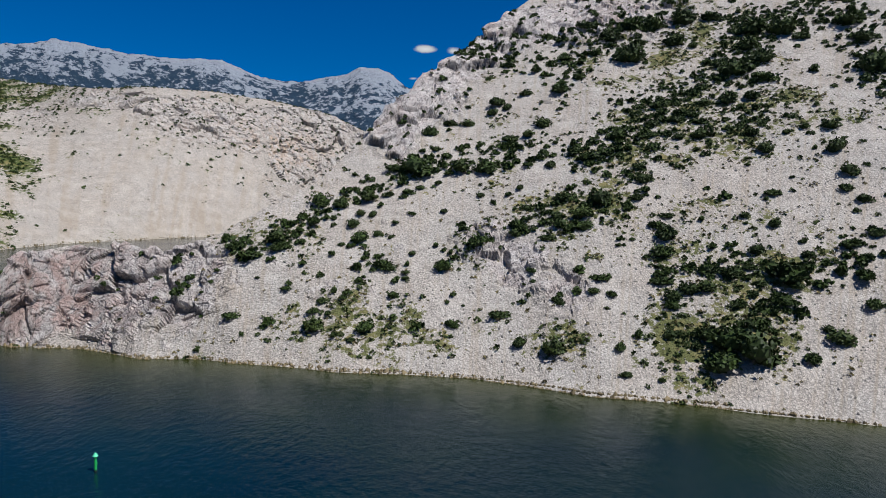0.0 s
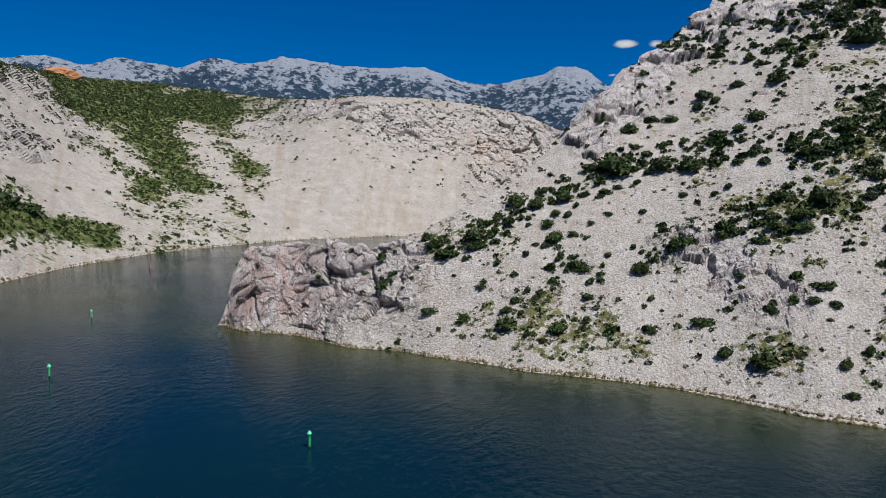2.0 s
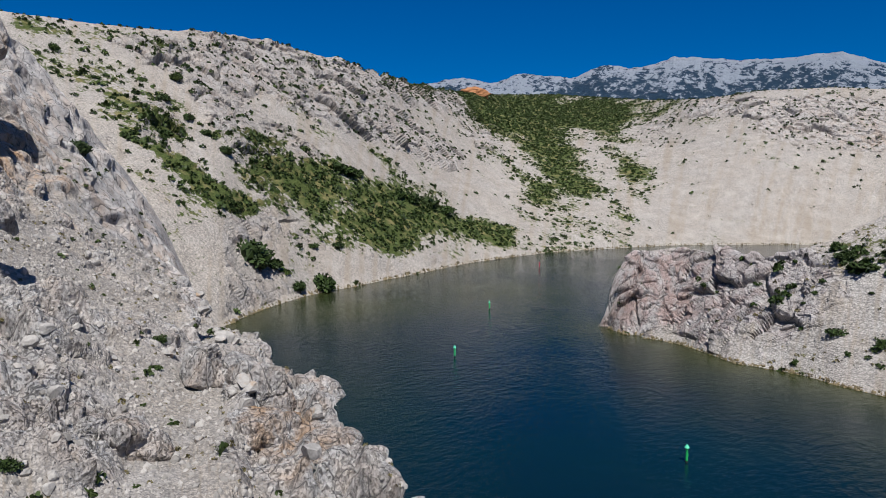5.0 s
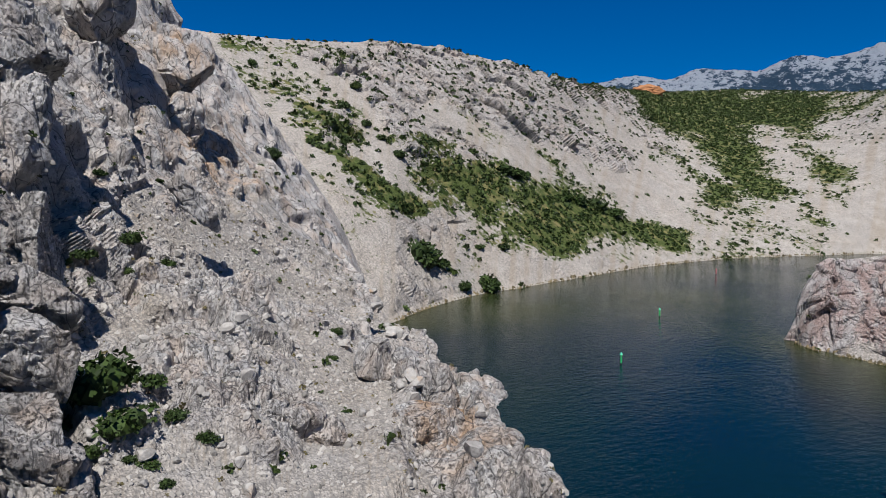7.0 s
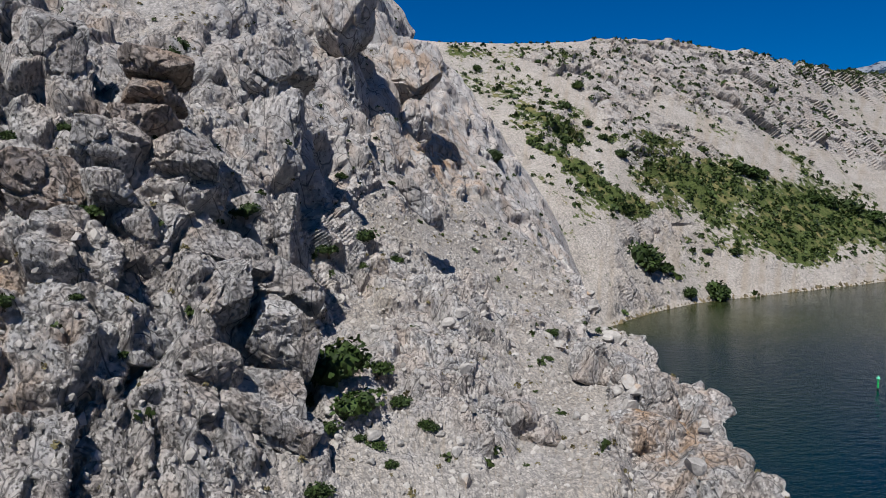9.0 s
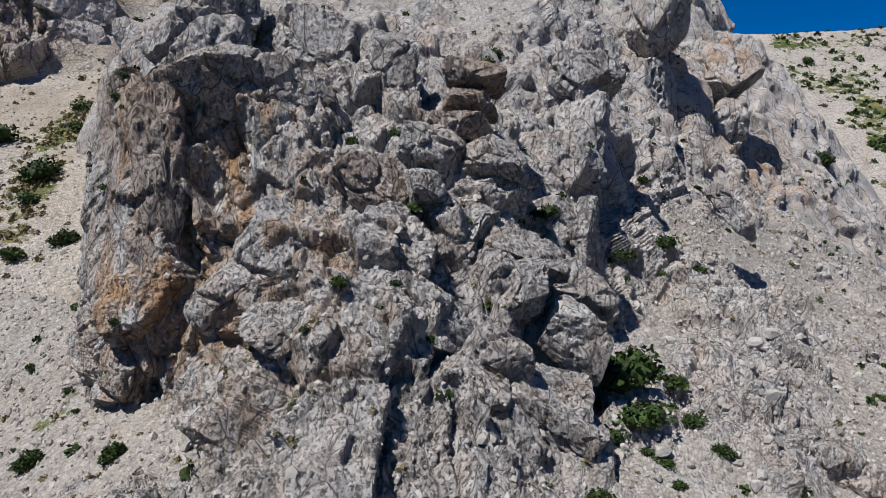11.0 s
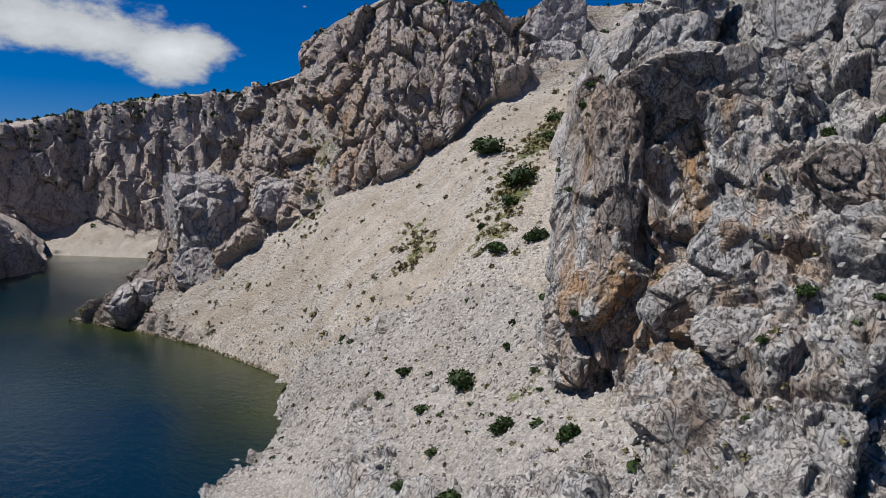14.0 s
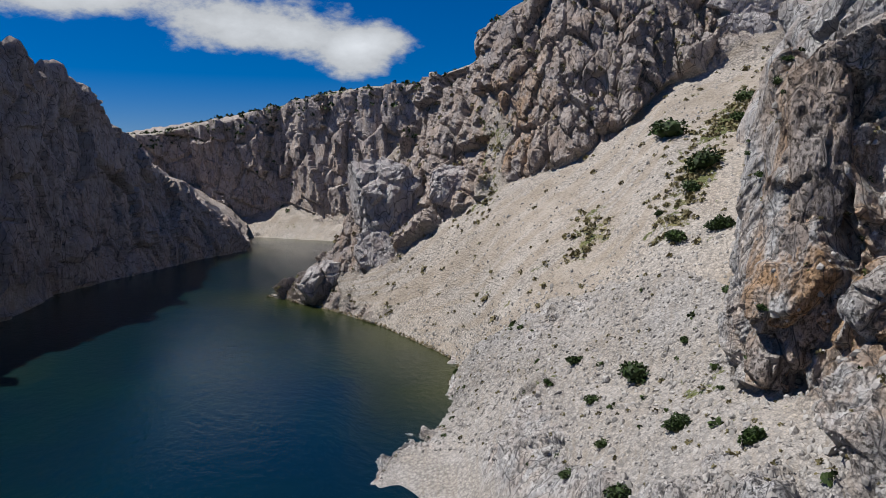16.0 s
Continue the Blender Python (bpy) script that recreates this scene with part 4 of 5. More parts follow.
def leaf_cards(bm, centre, radius, count, size, r, squash):
    for _ in range(count):
        d = Vector((r.gauss(0, 1), r.gauss(0, 1), abs(r.gauss(0, 1)) * 0.9 - 0.25)).normalized()
        p = Vector(centre) + Vector((d.x, d.y, d.z * squash)) * radius * r.uniform(0.9, 1.14)
        side = d.cross(Vector((r.gauss(0, 1), r.gauss(0, 1), r.gauss(0, 1)))).normalized()
        up = (d * r.uniform(0.3, 1.1) + side.cross(d) * r.uniform(0.4, 1.0)).normalized()
        a = size * r.uniform(0.6, 1.3)
        quad = [p - side * a * 0.45, p + side * a * 0.45, p + side * a * 0.3 + up * a, p - side * a * 0.2 + up * a * 1.15]
        bm.faces.new([bm.verts.new(q) for q in quad])


def shrub(seed, tall=0.75):
    """A shrub one metre wide: short stems and a crown of several leafy domes."""
    r = random.Random(seed)
    thing = new("shrub")
    stems = bmesh.new()
    for k in range(3):
        a = r.uniform(0, 6.28)
        m = Matrix.Translation((0.08 * math.cos(a), 0.08 * math.sin(a), 0.08)) @ Euler((r.uniform(-0.5, 0.5), r.uniform(-0.5, 0.5), a)).to_matrix().to_4x4()
        bmesh.ops.create_cone(stems, segments=6, radius1=0.035, radius2=0.018, depth=0.5, cap_ends=True, matrix=m)
    part("trunk", stems, M_BARK, thing)
    crown = bmesh.new()
    for k in range(r.randint(4, 7)):
        a, q = r.uniform(0, 6.28), r.uniform(0.0, 0.28)
        rad = r.uniform(0.17, 0.27)
        c = (q * math.cos(a), q * math.sin(a), r.uniform(0.12, 0.36) * tall)
        lump(crown, c, rad * 0.9, seed + k, 1, tall, 0.3)
        leaf_cards(crown, c, rad, 95, 0.075, r, tall)
    part("crown", crown, M_LEAF if seed % 3 else M_SCRUB, thing)
    return thing


def footing(name, bearing, z):
    """The point of a slope at that bearing and height, on its outside."""
    P, R, G, Bg, V = SLOPES[name]
    u = int(np.clip(round((bearing - Bg[0, 0]) / (Bg[-1, 0] - Bg[0, 0]) * (Bg.shape[0] - 1)), 0, Bg.shape[0] - 1))
    ok = (V[u] > 0.95) & (V[u] < V[u].max() - 0.9)
    k = np.argmin(np.abs(P[u, :, 2] - z) + 1e6 * ~ok)
    return Vector(P[u, k])


def plant_shrubs():
    kinds = [tagged(shrub(s, tall), category="shrub") for s, tall in ((1, 0.85), (2, 0.7), (3, 0.8), (4, 0.95), (5, 0.65), (7, 0.75))]
    r = random.Random(4)
    first = set()
    for slope_name, spots in SHRUBS.items():
        label, group = LABELS[slope_name]
        for bearing, z, width in spots:
            base = kinds[r.randrange(len(kinds))]
            w = width * {"hillside_east": 1.08, "hillside_near": 1.0}.get(slope_name, 1.25) * r.uniform(0.9, 1.1)
            p = footing(slope_name, bearing, z) - Vector((0, 0, 0.10 * w))
            m = Matrix.Translation(p) @ Euler((0, 0, r.uniform(0, 6.28))).to_matrix().to_4x4() @ Matrix.Diagonal((w * r.uniform(0.95, 1.2), w, w * r.uniform(0.8, 1.1), 1))
            if base not in first:
                first.add(base)
                base.matrix_basis = m
                ob = base
            else:
                base_scale, base.scale = base.scale.copy(), (1, 1, 1)
                ob = copy_thing(base, m)
                base.scale = base_scale
            tagged(ob, label, "shrub", group)


plant_shrubs()


# ---- uncountable growth and loose stones ----
def cluster(r, cards, size):
    """A small tuft of leaf cards about one metre across, as points and quads."""
    pts = []
    for _ in range(cards):
        d = r.normal(size=3)
        d[2] = abs(d[2])
        d /= np.linalg.norm(d)
        side = np.cross(d, r.normal(size=3))
        side /= np.linalg.norm(side)
        up = d * 0.6 + np.cross(side, d) * 0.7
        p = d * (0.38, 0.38, 0.42) * r.uniform(0.5, 1.0)
        pts += [p - side * size * 0.5, p + side * size * 0.5, p + side * size * 0.3 + up * size, p - side * size * 0.3 + up * size]
    return np.array(pts)


JUNIPER_BANDS = [
    (17.0, 21.0, 12.2, 24.0, 1.0, 2.7, 1.0), (12.2, 24.0, 6.2, 35.0, 1.0, 2.9, 1.0), (6.2, 35.0, 1.2, 43.0, 1.0, 3.4, 1.0), (1.2, 43.0, -5.3, 46.0, 1.0, 3.7, 1.0), (-5.3, 46.0, -12.6, 46.0, 1.0, 3.6, 1.0),
    (-12.6, 46.0, -16.4, 58.0, 1.7, 6.0, 1.0), (-16.4, 58.0, -22.4, 75.0, 1.7, 7.4, 1.0), (-22.4, 75.0, -23.8, 91.0, 1.7, 8.7, 1.0), (-22.6, 92.0, -27.1, 97.0, 1.2, 7.2, 1.2), (-15.6, 47.0, -22.6, 54.0, 1.9, 6.7, 0.35),
    (-22.6, 54.0, -27.1, 60.0, 1.9, 6.8, 0.35), (-18.2, 21.0, -23.2, 21.0, 1.6, 3.4, 0.8),
]
JUNIPER_BANDS_2 = [
    (-23.2, 21.0, -28.2, 22.0, 1.6, 3.4, 0.8), (-21.5, 7.0, -24.7, 11.0, 1.6, 2.6, 1.1), (-24.7, 11.0, -26.4, 16.0, 1.6, 2.6, 1.1), (-2.8, 84.0, -9.6, 81.0, 1.9, 10.6, 0.45), (-9.6, 81.0, -14.0, 91.0, 1.9, 10.7, 0.45),
    (-14.0, 91.0, -18.1, 102.0, 1.9, 11.8, 0.45), (-2.3, 24.0, -10.1, 31.0, 1.9, 5.2, 0.45), (-10.1, 31.0, -13.6, 36.0, 1.9, 5.4, 0.45), (14.4, 16.0, 6.6, 17.0, 1.9, 4.5, 0.25), (6.6, 17.0, 2.9, 21.0, 1.9, 4.5, 0.25),
    (-30.0, 21.0, -31.9, 28.0, 1.4, 3.4, 0.8), (-28.8, 101.0, -31.8, 73.0, 1.9, 9.8, 0.8), (-14.6, 26.0, -17.0, 42.0, 1.2, 3.2, 0.5),
]


def scatter(name, slope_name, count, weight, sizes, material, label, shapes, faces, seed, sink=0.1, squash=1.0):
    r = np.random.default_rng(seed)
    P, R, G, Bg, V = SLOPES[slope_name]
    w = weight(R, G, Bg, V, P).clip(0) * (V > 0.98)
    area = np.linalg.norm(np.cross(np.gradient(P, axis=0), np.gradient(P, axis=1)), axis=2)
    w = (w * area).ravel()
    k = r.choice(len(w), count, p=w / w.sum())
    base = P.reshape(-1, 3)[k]
    size = r.uniform(*sizes, count) * r.uniform(0.7, 1.4, count)
    turn = r.uniform(0, 6.283, count)
    verts, polys, n = [], [], 0
    for i in range(count):
        s = shapes[i % len(shapes)] * size[i] * (1, 1, squash)
        c, q = math.cos(turn[i]), math.sin(turn[i])
        x = np.stack([s[:, 0] * c - s[:, 1] * q, s[:, 0] * q + s[:, 1] * c, s[:, 2]], 1) + base[i] - (0, 0, sink * size[i])
        verts.append(x)
        polys.append(faces + n)
        n += len(x)
    verts, polys = np.concatenate(verts), np.concatenate(polys)
    me = bpy.data.meshes.new(name)
    me.from_pydata(verts.tolist(), [], polys.tolist())
    me.materials.append(material)
    tagged(new(name, me), label, name.split("_")[-1], kind="stuff")


rs = np.random.default_rng(11)
TUFTS = [cluster(rs, 16, 0.36) for _ in range(6)]
TUFT_FACES = np.arange(64).reshape(-1, 4)


def dome(r):
    """A dense shrub about one metre across, of overlapping leaf sprays in several heaps."""
    heaps = [(r.uniform(-0.28, 0.28), r.uniform(-0.28, 0.28), r.uniform(0.0, 0.22), r.uniform(0.2, 0.32)) for _ in range(5)]
    return np.concatenate([cluster(r, 20, 0.34) * (2 * h[3], 2 * h[3], 2.1 * h[3]) + h[:3] for h in heaps])


DOMES = [dome(rs) for _ in range(6)]
DOME_FACES = np.arange(400).reshape(-1, 4)


def pebble_shapes(count):
    bm = bmesh.new()
    bmesh.ops.create_icosphere(bm, subdivisions=1, radius=0.5)
    v = np.array([q.co[:] for q in bm.verts])
    f = np.array([[x.index for x in p.verts] for p in bm.faces])
    bm.free()
    return [v * (0.65 + 0.7 * rs.random((len(v), 1))) * rs.uniform(0.6, 1.3, 3) for _ in range(count)], f


PEBBLES, PEBBLE_FACES = pebble_shapes(8)


def stone_material():
    s = Shader("loose_limestone")
    col = s.mix(s.island(), (0.20, 0.19, 0.175), (0.44, 0.415, 0.385))
    n = s.noise(0.25, 6, 0.7)
    col = s.mix(s.ramp(n, 0.45, 0.7, 0.0, 0.5), col, (0.22, 0.20, 0.18))
    return s.done(col, 0.92, s.bump(n, 0.05, 0.6), 0.12)


M_STONE = stone_material()


def wet_material():
    s = Shader("wet_shore_stone")
    col = s.mix(s.island(), (0.055, 0.045, 0.025), (0.20, 0.155, 0.085))
    return s.done(col, 0.6, s.bump(s.noise(0.2, 5, 0.6), 0.04, 0.5), 0.3)


M_WET = wet_material()

scatter("hillside_scrub", "hillside_east", 3000, lambda R, G, B, V, P: (np.clip(G - 0.16, 0, 1) ** 1.5 + 0.004) * (V < 2.1) * (B > -36), (0.5, 1.3), M_SCRUB, "low green scrub and herbs among scree stones", TUFTS, TUFT_FACES, 1)
scatter("hillside_juniper_scrub", "hillside_east", 2000, lambda R, G, B, V, P: (np.clip(bands(B, P[:, :, 2], JUNIPER_BANDS + JUNIPER_BANDS_2), 0, 1.2) ** 1.3 + 0.02 + 0.10 * R * (V > 1.5)) * (V < 2.02) * (V > 1.06) * (B > -36) * (B < 24), (1.1, 3.0), M_LEAF, "small dark juniper scrub on the hillside", DOMES, DOME_FACES, 31)
scatter("far_scrub", "hillside_far", 7500, lambda R, G, B, V, P: (np.clip(G - 0.2, 0, 1) ** 1.2 + 0.003 + 0.03 * R) * (V < 2.6) * (B < 80), (1.1, 3.0), M_SCRUB, "green maquis scrub in strips on the far hillside", TUFTS, TUFT_FACES, 2)
scatter("far_juniper_scrub", "hillside_far", 7500, lambda R, G, B, V, P: (np.clip(G - 0.25, 0, 1) + 0.004 + 0.32 * R * (V > 1.3) + 0.3 * (V > 1.97)) * (V < 2.15) * (B < 80), (1.0, 2.6), M_LEAF, "dark juniper scrub on the far hillside", TUFTS, TUFT_FACES, 3)
scatter("bank_tufts", "hillside_near", 1500, lambda R, G, B, V, P: (0.15 + G + 0.2 * (R < 0.45)) * (V > 1) * (V < 4.5), (0.22, 0.6), M_DRY, "dry yellow-green grass tufts among the rocks", TUFTS, TUFT_FACES, 4)
scatter("bank_scrub", "hillside_near", 420, lambda R, G, B, V, P: (0.1 + G) * (V > 1.0) * (V < 4.8), (0.4, 1.1), M_SCRUB, "small green bushes in cracks of the near rocks", TUFTS, TUFT_FACES, 5)
scatter("bay_scrub", "hillside_bay", 1100, lambda R, G, B, V, P: (np.clip(G - 0.2, 0, 1) + 0.006 + 0.02 * R) * (V < 3.2), (0.5, 1.3), M_DRY, "dry herbs and thin grass on the scree", TUFTS, TUFT_FACES, 6)
scatter("skyline_scrub", "canyon_wall", 500, lambda R, G, B, V, P: (0.02 + 1.0 * (V > 2.8) * (V < 3.4)), (1.5, 3.5), M_LEAF, "dark scrub along the canyon rim", TUFTS, TUFT_FACES, 7)
scatter("rim_scrub", "hillside_bay", 160, lambda R, G, B, V, P: 1.0 * (V > 2.9) * (V < 3.3), (0.9, 2.0), M_LEAF, "dark scrub along the cliff top", TUFTS, TUFT_FACES, 8)
scatter("hillside_dry_tufts", "hillside_east", 3200, lambda R, G, B, V, P: (np.clip(G - 0.08, 0, 1) + 0.03) * (V < 2.0) * (B > -36) * (B < 26), (0.3, 0.9), M_DRY, "dry yellow-brown herbs between the shrubs", TUFTS, TUFT_FACES, 33)
scatter("hillside_stones", "hillside_east", 4500, lambda R, G, B, V, P: (0.25 + (V < 1.3)) * (V < 2) * (B > -36), (0.2, 0.55), M_STONE, "loose pale limestone blocks on the scree", PEBBLES, PEBBLE_FACES, 9, 0.05)
scatter("bank_stones", "hillside_near", 13000, lambda R, G, B, V, P: (1.15 - R) * (V > 0.9) * (V < 3.4), (0.12, 0.55), M_STONE, "loose broken limestone rubble on the near bank", PEBBLES, PEBBLE_FACES, 10, 0.05)
scatter("bay_stones", "hillside_bay", 4500, lambda R, G, B, V, P: (1.05 - R) * (V < 2) * (1 + 3 * (V < 1.25)), (0.2, 0.55), M_STONE, "loose stones on the long scree slope", PEBBLES, PEBBLE_FACES, 12, 0.05)
scatter("shore_stones", "hillside_east", 1600, lambda R, G, B, V, P: 1.0 * (P[:, :, 2] > -0.25) * (P[:, :, 2] < 0.5) * (V < 1.2), (0.3, 0.8), M_WET, "dark wet stones along the waterline", PEBBLES, PEBBLE_FACES, 13, 0.1)
scatter("far_shore_stones", "hillside_far", 1300, lambda R, G, B, V, P: 1.0 * (P[:, :, 2] > -0.4) * (P[:, :, 2] < 0.8) * (V < 1.2), (0.5, 1.3), M_WET, "dark wet stones along the far waterline", PEBBLES, PEBBLE_FACES, 14, 0.1)
scatter("bay_shore_stones", "hillside_bay", 900, lambda R, G, B, V, P: 1.0 * (P[:, :, 2] > -0.2) * (P[:, :, 2] < 0.45) * (V < 1.3), (0.2, 0.7), M_WET, "dark wet stones round the bay", PEBBLES, PEBBLE_FACES, 15, 0.1)


# ---- rock outcrops: bearing, distance and height of the middle, half sizes across, along the view and up, tilt, ochre stain, blocks ----
OUTCROPS_1 = [
    (126.4, 59.6, 33.2, 2.5, 3.0, 11.3, 4, 0.5, 2), (122.9, 62.1, 36.0, 1.3, 2.4, 8.7, 3, 0.8, 3), (119.6, 62.6, 36.8, 1.7, 2.5, 6.5, 6, 0.8, 1), (116.5, 62.6, 38.4, 1.9, 2.5, 5.2, 10, 0.5, 2), (128.0, 58.1, 25.4, 1.8, 2.6, 6.5, 4, 0.5, 3),
    (123.7, 63.6, 46.3, 3.9, 4, 3.9, 10, 0.2, 1), (118.4, 60.9, 43.7, 7.2, 4.2, 3.3, 14, 0.35, 2), (117.5, 66.6, 50.0, 7.3, 4.5, 3.3, 10, 0.2, 2), (110.6, 64.6, 47.1, 5.3, 4, 3.3, 14, 0.2, 2), (101.6, 59.6, 43.6, 2.9, 3, 3.2, 10, 0.5, 3),
    (102.4, 57.6, 39.0, 5.2, 3.4, 2.0, 13, 0.2, 2),
]
OUTCROPS_2 = [
    (103.7, 53.6, 34.5, 3.9, 2.8, 1.5, 50, 0.2, 2), (96.7, 55.6, 30.7, 7.6, 3.4, 2.3, 35, 0.2, 3), (94.3, 51.6, 26.8, 5.4, 3.2, 2.4, 45, 0.25, 2), (99.2, 46.6, 24.0, 8.5, 3.2, 2.2, 35, 0.25, 3), (110.0, 53.6, 33.8, 3.5, 3.2, 4.2, 5, 0.6, 2),
    (118.4, 51.6, 30.1, 2.6, 3, 5.3, 32, 0.2, 2), (116.0, 45.1, 22.6, 3.9, 3.4, 5.6, 8, 0.2, 3), (104.9, 42.6, 19.1, 5.1, 3, 2.8, 30, 0.25, 2), (94.6, 46.6, 18.5, 3.3, 3, 5.0, 12, 0.2, 2), (93.3, 77.6, 41.9, 4.2, 4.6, 12.2, 10, 0.2, 3),
    (93.4, 63.6, 31.9, 3.3, 3.2, 3.3, -5, 0.2, 2),
]
OUTCROPS_3 = [
    (60.4, 70.7, 14.9, 5.4, 3.8, 2.6, 8, 0.5, 2), (59.9, 62.7, 12.8, 5.5, 3.4, 2.2, 14, 0.75, 2), (65.5, 76.7, 16.4, 3.5, 3, 2.4, 20, 0.2, 2), (71.7, 56.7, 16.3, 2.6, 2.4, 1.6, 55, 0.3, 2), (74.4, 58.7, 16.4, 2.2, 2.2, 1.3, 55, 0.3, 2),
    (80.5, 83.6, 34.2, 3.4, 2.6, 1.8, 55, 0.3, 1), (87.4, 111.6, 55.9, 5.5, 5, 11.5, 8, 0.3, 2), (82.1, 127.6, 50.7, 5.3, 5, 12.1, 6, 0.6, 2), (158.9, 190, 25.6, 11.7, 8, 15.6, -12, 0.3, 2), (153.5, 176, 32.2, 6.5, 5, 6.1, 20, 0.5, 1),
    (164.2, 194, 7.0, 7.0, 5, 4.6, -25, 0.3, 2), (131.5, 172, 69.1, 8.5, 6, 11.3, 5, 0.3, 2),
]


def rock_block(half, seed, stain, material, parent, place):
    """One block of jointed limestone: a squarish body cut by flat faces, with open joints and fluted sides."""
    bm = bmesh.new()
    bmesh.ops.create_icosphere(bm, subdivisions=5, radius=1.0)
    p = np.array([v.co[:] for v in bm.verts])
    faces = [[v.index for v in f.verts] for f in bm.faces]
    bm.free()
    r = np.random.default_rng(seed)
    p /= (np.abs(p) ** 5.0).sum(1)[:, None] ** (1 / 5.0)
    for _ in range(10):
        d = r.normal(size=3) * (1, 1, 0.9)
        d /= np.linalg.norm(d)
        over = np.clip(p @ d - r.uniform(0.62, 1.0), 0, None)
        p = p - over[:, None] * d * 0.95
    half = np.array(half)
    q = p * half
    out = p / np.linalg.norm(p, axis=1)[:, None] / half
    out /= np.linalg.norm(out, axis=1)[:, None]
    k = min(half) / 3.0
    s = q + 40.0 * seed
    bend = np.stack([fbm(s, 3.0, 3), fbm(s + 50, 3.0, 3), fbm(s + 90, 3.0, 3)], 1)
    l1, g1 = blocks(s * (0.7, 1, 0.7) + 0.7 * bend, 2.8 * max(1.0, k))
    l2, g2 = blocks(s * (0.8, 1, 0.8) + 0.3 * bend, 0.85 * max(1.0, k))
    push = k * (0.42 * l1 - 0.5 * (1 - g1)) + max(1.0, k) * (0.13 * l2 - 0.15 * (1 - g2) * (l1 > 0) + 0.06 * fbm(s * (1, 1, 0.3), 0.8, 3, 0.6, True)) + 0.18 * k * fbm(s, 2.8, 3, 0.5, True)
    q = q + out * push[:, None]
    me = bpy.data.meshes.new("block")
    me.from_pydata(q.tolist(), [], faces)
    ochre = np.clip(stain + 0.5 * fbm(s, 4.0, 3), 0, 1)
    for key, v in (("rock", np.ones(len(q))), ("green", np.zeros(len(q))), ("stain", ochre)):
        me.attributes.new(key, "FLOAT", "POINT").data.foreach_set("value", v.astype(np.float32))
    me.materials.append(material)
    ob = new("block", me)
    ob.parent = parent
    ob.matrix_basis = place
    return tagged(ob, "ochre-stained limestone block" if stain > 0.45 else "")


def outcrop(seed, bearing, distance, z, wide, deep, tall, tilt, stain, count):
    """An outcrop of one to three blocks, split by joints across its longer side."""
    r = random.Random(seed)
    thing = new("rock_outcrop")
    material = M_EAST if distance > 150 else M_BAY if stain > 0.45 and bearing > 100 else M_NEAR
    upright = tall > wide
    span = tall if upright else wide
    cuts = [-1.0] + [2.0 * (k + r.uniform(-0.16, 0.16)) / count - 1.0 for k in range(1, count)] + [1.0]
    for k in range(count):
        mid, size = (cuts[k] + cuts[k + 1]) / 2 * span, (cuts[k + 1] - cuts[k]) / 2 * span * 1.16
        fat = r.uniform(0.88, 1.08)
        half = (wide * fat, deep * r.uniform(0.85, 1.1), size) if upright else (size, deep * r.uniform(0.85, 1.1), tall * fat)
        shift = (r.uniform(-0.08, 0.08) * wide, r.uniform(-0.15, 0.15) * deep, mid) if upright else (mid, r.uniform(-0.15, 0.15) * deep, r.uniform(-0.08, 0.08) * tall)
        turn = Euler([radians(r.uniform(-4, 4)) for _ in range(3)]).to_matrix().to_4x4()
        rock_block(half, 100 * seed + k, stain, material, thing, Matrix.Translation(shift) @ turn)
    x, y, _ = at(bearing, distance, 0.0)
    thing.matrix_basis = pose(x, y, z, 0, 0, bearing) @ Euler((radians(-8), radians(tilt), 0)).to_matrix().to_4x4()
    words = "tall ochre-stained limestone pillar rising from the rocky bank" if upright and stain > 0.45 else "tilted slab of jointed grey limestone on the rocky bank" if tilt > 25 else "massive jointed grey limestone outcrop on the rocky bank"
    tagged(thing, words, "rock outcrop", "limestone outcrops")


for k, row in enumerate(OUTCROPS_1 + OUTCROPS_2 + OUTCROPS_3):
    outcrop(k + 1, *row)


# ---- boulders on the near bank ----
def boulder_mesh(seed):
    """A broken limestone block one metre across: a lump cut by several flat faces."""
    r = random.Random(seed)
    bm = bmesh.new()
    bmesh.ops.create_icosphere(bm, subdivisions=3, radius=0.6)
    for _ in range(9):
        d = Vector((r.gauss(0, 1), r.gauss(0, 1), r.gauss(0, 0.8))).normalized()
        level = r.uniform(0.28, 0.46)
        for v in bm.verts:
            over = v.co.dot(d) - level
            if over > 0:
                v.co -= d * over * 0.96
    for v in bm.verts:
        v.co += v.co.normalized() * 0.035 * noise.noise(v.co * 6 + Vector((seed, 0, 0)))
    me = bpy.data.meshes.new("boulder")
    bm.to_mesh(me)
    bm.free()
    me.materials.append(M_BOULDER)
    return me


def boulder_material():
    s = Shader("boulder_limestone")
    a, b = s.noise(1.3, 8, 0.68), s.noise(0.22, 7, 0.7)
    col = s.mix(s.ramp(a, 0.35, 0.65), (0.25, 0.24, 0.225), (0.47, 0.445, 0.415))
    col = s.mix(s.ramp(b, 0.5, 0.75, 0, 0.5), col, (0.18, 0.17, 0.165))
    col = s.mix(s.ramp(s.noise(2.2, 5, 0.6), 0.58, 0.7, 0, 0.6), col, (0.40, 0.25, 0.13))
    return s.done(col, 0.92, s.bump(s.math("ADD", a, b), 0.12, 0.7), 0.12)


M_BOULDER = boulder_material()


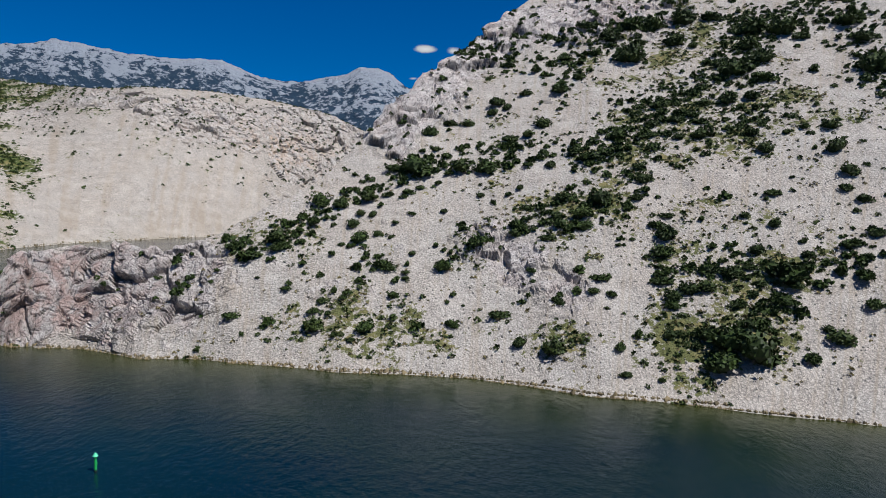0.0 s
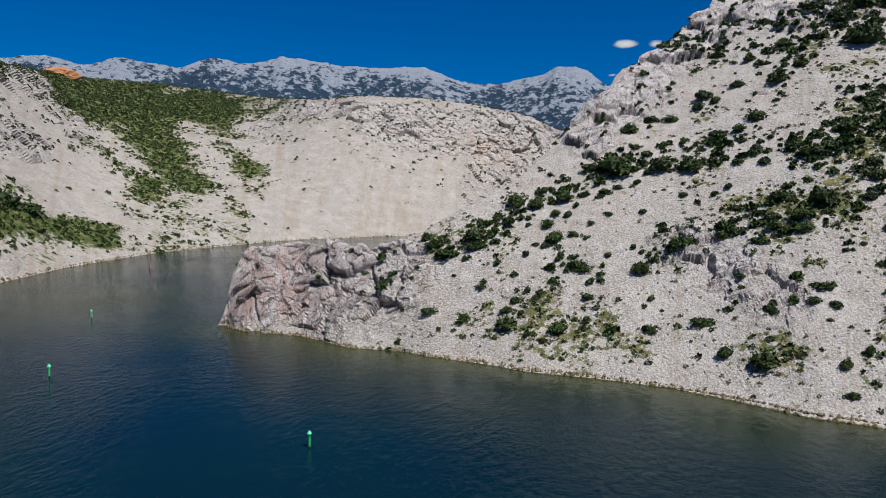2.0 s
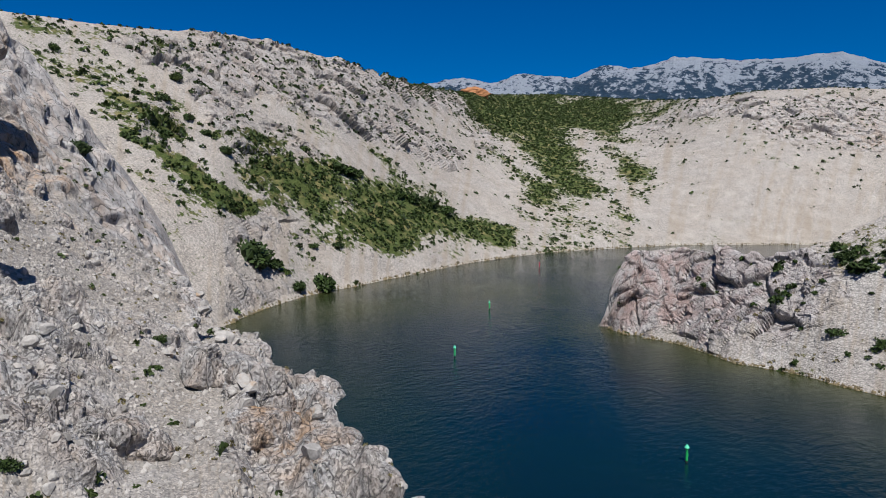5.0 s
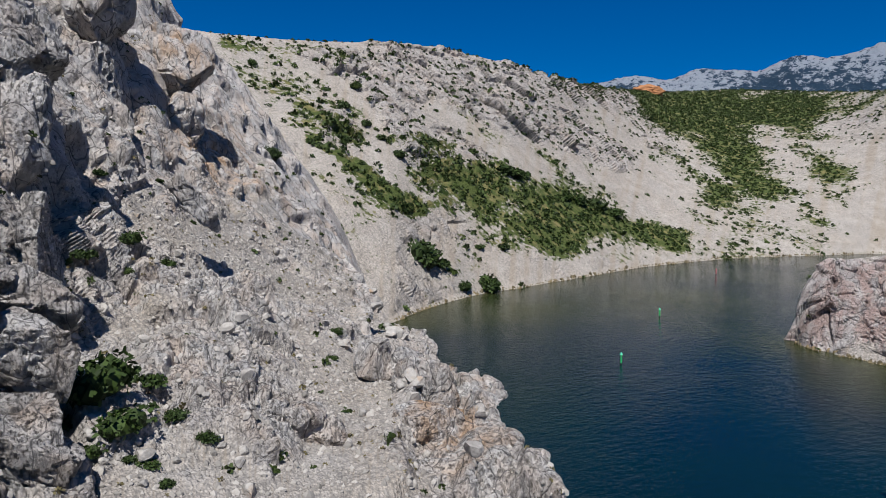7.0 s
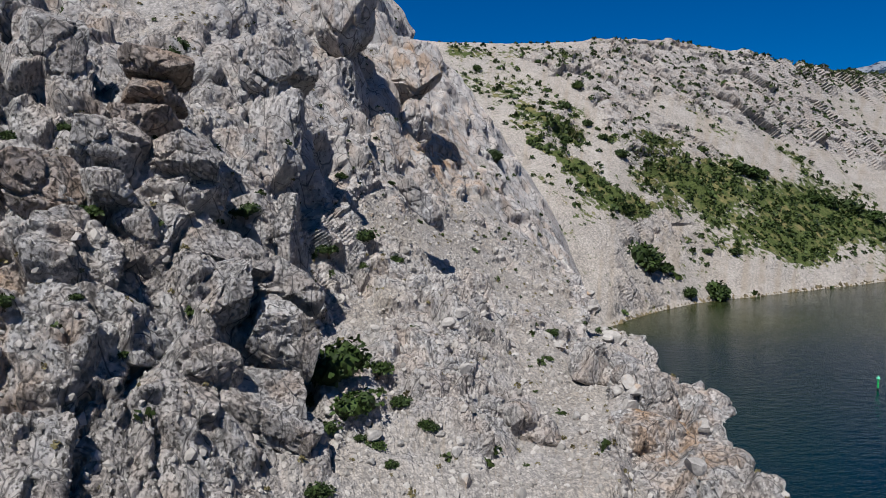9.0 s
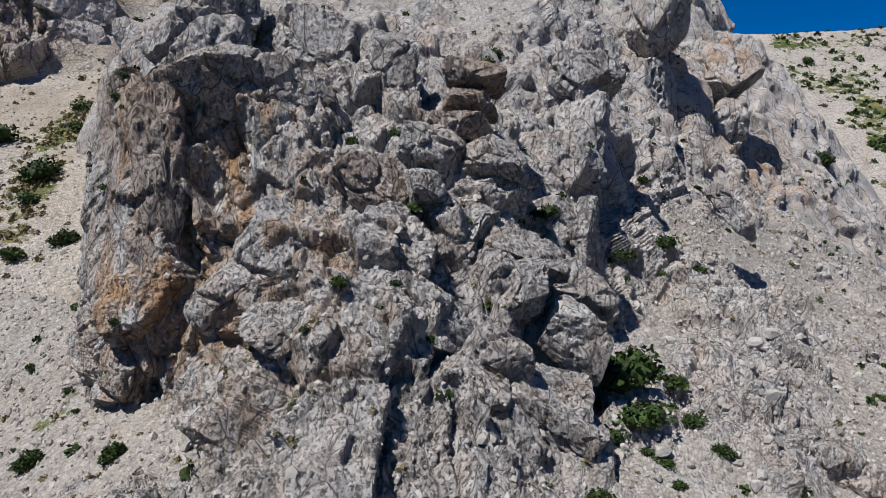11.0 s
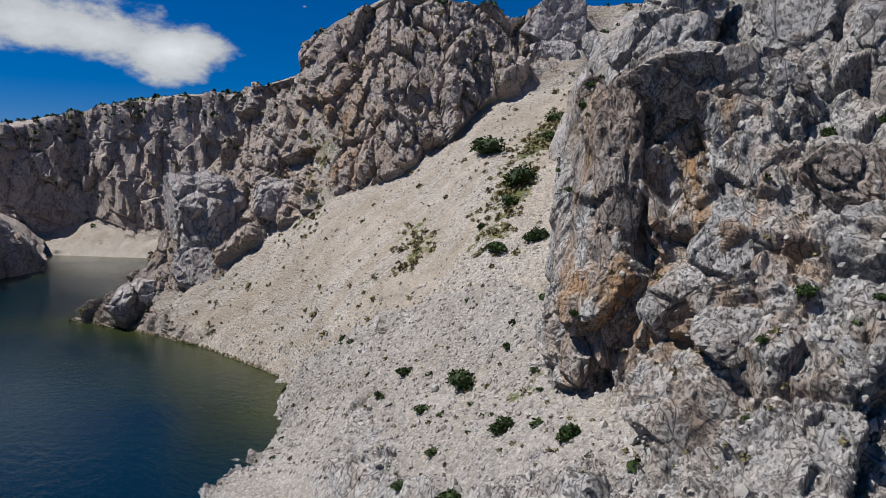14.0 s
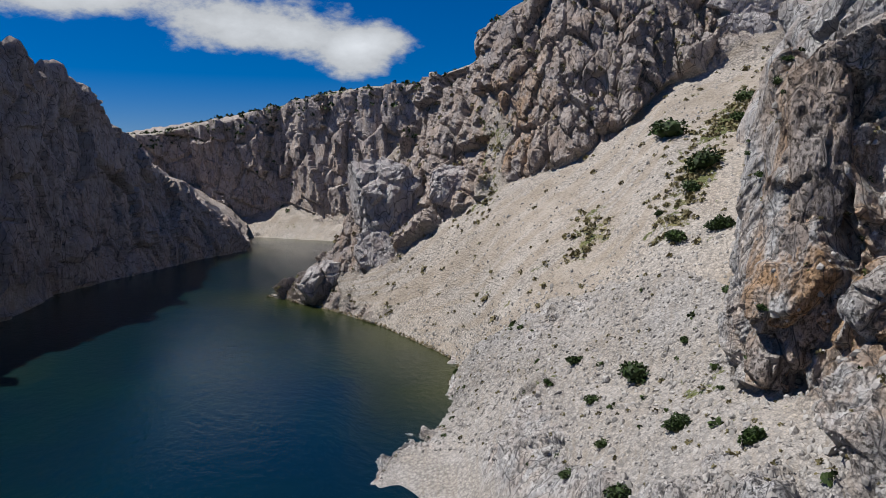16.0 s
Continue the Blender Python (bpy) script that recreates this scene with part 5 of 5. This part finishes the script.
def boulders():
    meshes = [boulder_mesh(s) for s in range(6)]
    r = random.Random(21)
    for b_lo, b_hi, z_lo, z_hi, count, lo, hi in ((62, 70, 14, 21, 46, 0.8, 2.6), (70, 80, 16, 30, 36, 0.6, 1.6), (80, 92, 17, 36, 30, 0.5, 1.5), (124, 150, 10, 22, 30, 0.4, 1.1), (55, 61, 12, 15, 8, 0.8, 1.8)):
        for _ in range(count):
            w = r.uniform(lo, hi) * r.uniform(0.6, 1.0)
            p = footing("hillside_near", r.uniform(b_lo, b_hi), r.uniform(z_lo, z_hi))
            ob = new("boulder", meshes[r.randrange(6)])
            ob.matrix_basis = Matrix.Translation(p + Vector((0, 0, 0.18 * w))) @ Euler((r.uniform(-0.4, 0.4), r.uniform(-0.4, 0.4), r.uniform(0, 6.28))).to_matrix().to_4x4() @ Matrix.Diagonal((w, w * r.uniform(0.7, 1.2), w * r.uniform(0.6, 0.9), 1))
            tagged(ob, "angular grey limestone boulder lying on the rubble bank", "boulder", "boulders on the near bank")


boulders()


# ---- channel marks standing in the river ----
def channel_mark(paint, cap_paint, label, place, cone=True):
    thing = new("channel_mark")
    def tube(name, r1, r2, z0, z1, mat, parent, lab="", seg=20):
        bm = bmesh.new()
        bmesh.ops.create_cone(bm, segments=seg, radius1=r1, radius2=r2, depth=z1 - z0, cap_ends=True, matrix=Matrix.Translation((0, 0, (z0 + z1) / 2)))
        bmesh.ops.bevel(bm, geom=[e for e in bm.edges if abs(e.verts[0].co.z - e.verts[1].co.z) < 1e-4], offset=min(r1, max(r2, 0.02)) * 0.2, segments=2, affect="EDGES")
        return part(name, bm, mat, parent, lab)
    pole = tube("pole", 0.16, 0.14, 0.25, 1.9, paint, thing)
    tube("float_collar", 0.2, 0.18, -0.6, 0.28, M_TAR, thing, "dark algae-stained collar at the waterline")
    tube("neck", 0.06, 0.06, 1.88, 2.02, M_TAR, thing)
    tube("bracket", 0.1, 0.1, 0.98, 1.14, paint, pole).location = (0.16, 0, 0)
    if cone:
        tube("topmark", 0.34, 0.03, 2.0, 2.48, cap_paint, thing, "pale green cone topmark")
    else:
        tube("topmark", 0.22, 0.22, 2.0, 2.45, cap_paint, thing, "red can topmark")
    thing.matrix_basis = Matrix.Translation(place)
    return tagged(thing, label, "channel mark", "channel marks in the river")


for b, d in ((27.1, 93), (46.2, 143), (43.3, 200)):
    channel_mark(M_GREEN, M_TEAL, "green spar channel mark with cone top standing in water", at(b, d, 0.0).tolist())
channel_mark(M_RED, M_RED, "red spar channel mark standing in the far water", at(39.2, 306, 0.0).tolist(), False)


def earth_bank():
    """A low cut of bare orange earth on the far rim."""
    bm = bmesh.new()
    lump(bm, (0, 0, 0), 1.0, 5, 4, 1.0, 0.35)
    me = bpy.data.meshes.new("earth_bank")
    bm.to_mesh(me)
    bm.free()
    me.materials.append(plain("orange_earth", (0.36, 0.17, 0.08), 0.95, 0.3, 3.0, 0.1))
    ob = new("earth_bank", me)
    x, y, _ = at(44.8, 745, 0.0)
    ob.matrix_basis = pose(x, y, 132.0, 0, 0, 44.8) @ Matrix.Diagonal((17, 9, 7.5, 1))
    tagged(ob, "low bank of bare orange earth on the far rim", "earth bank")


earth_bank()
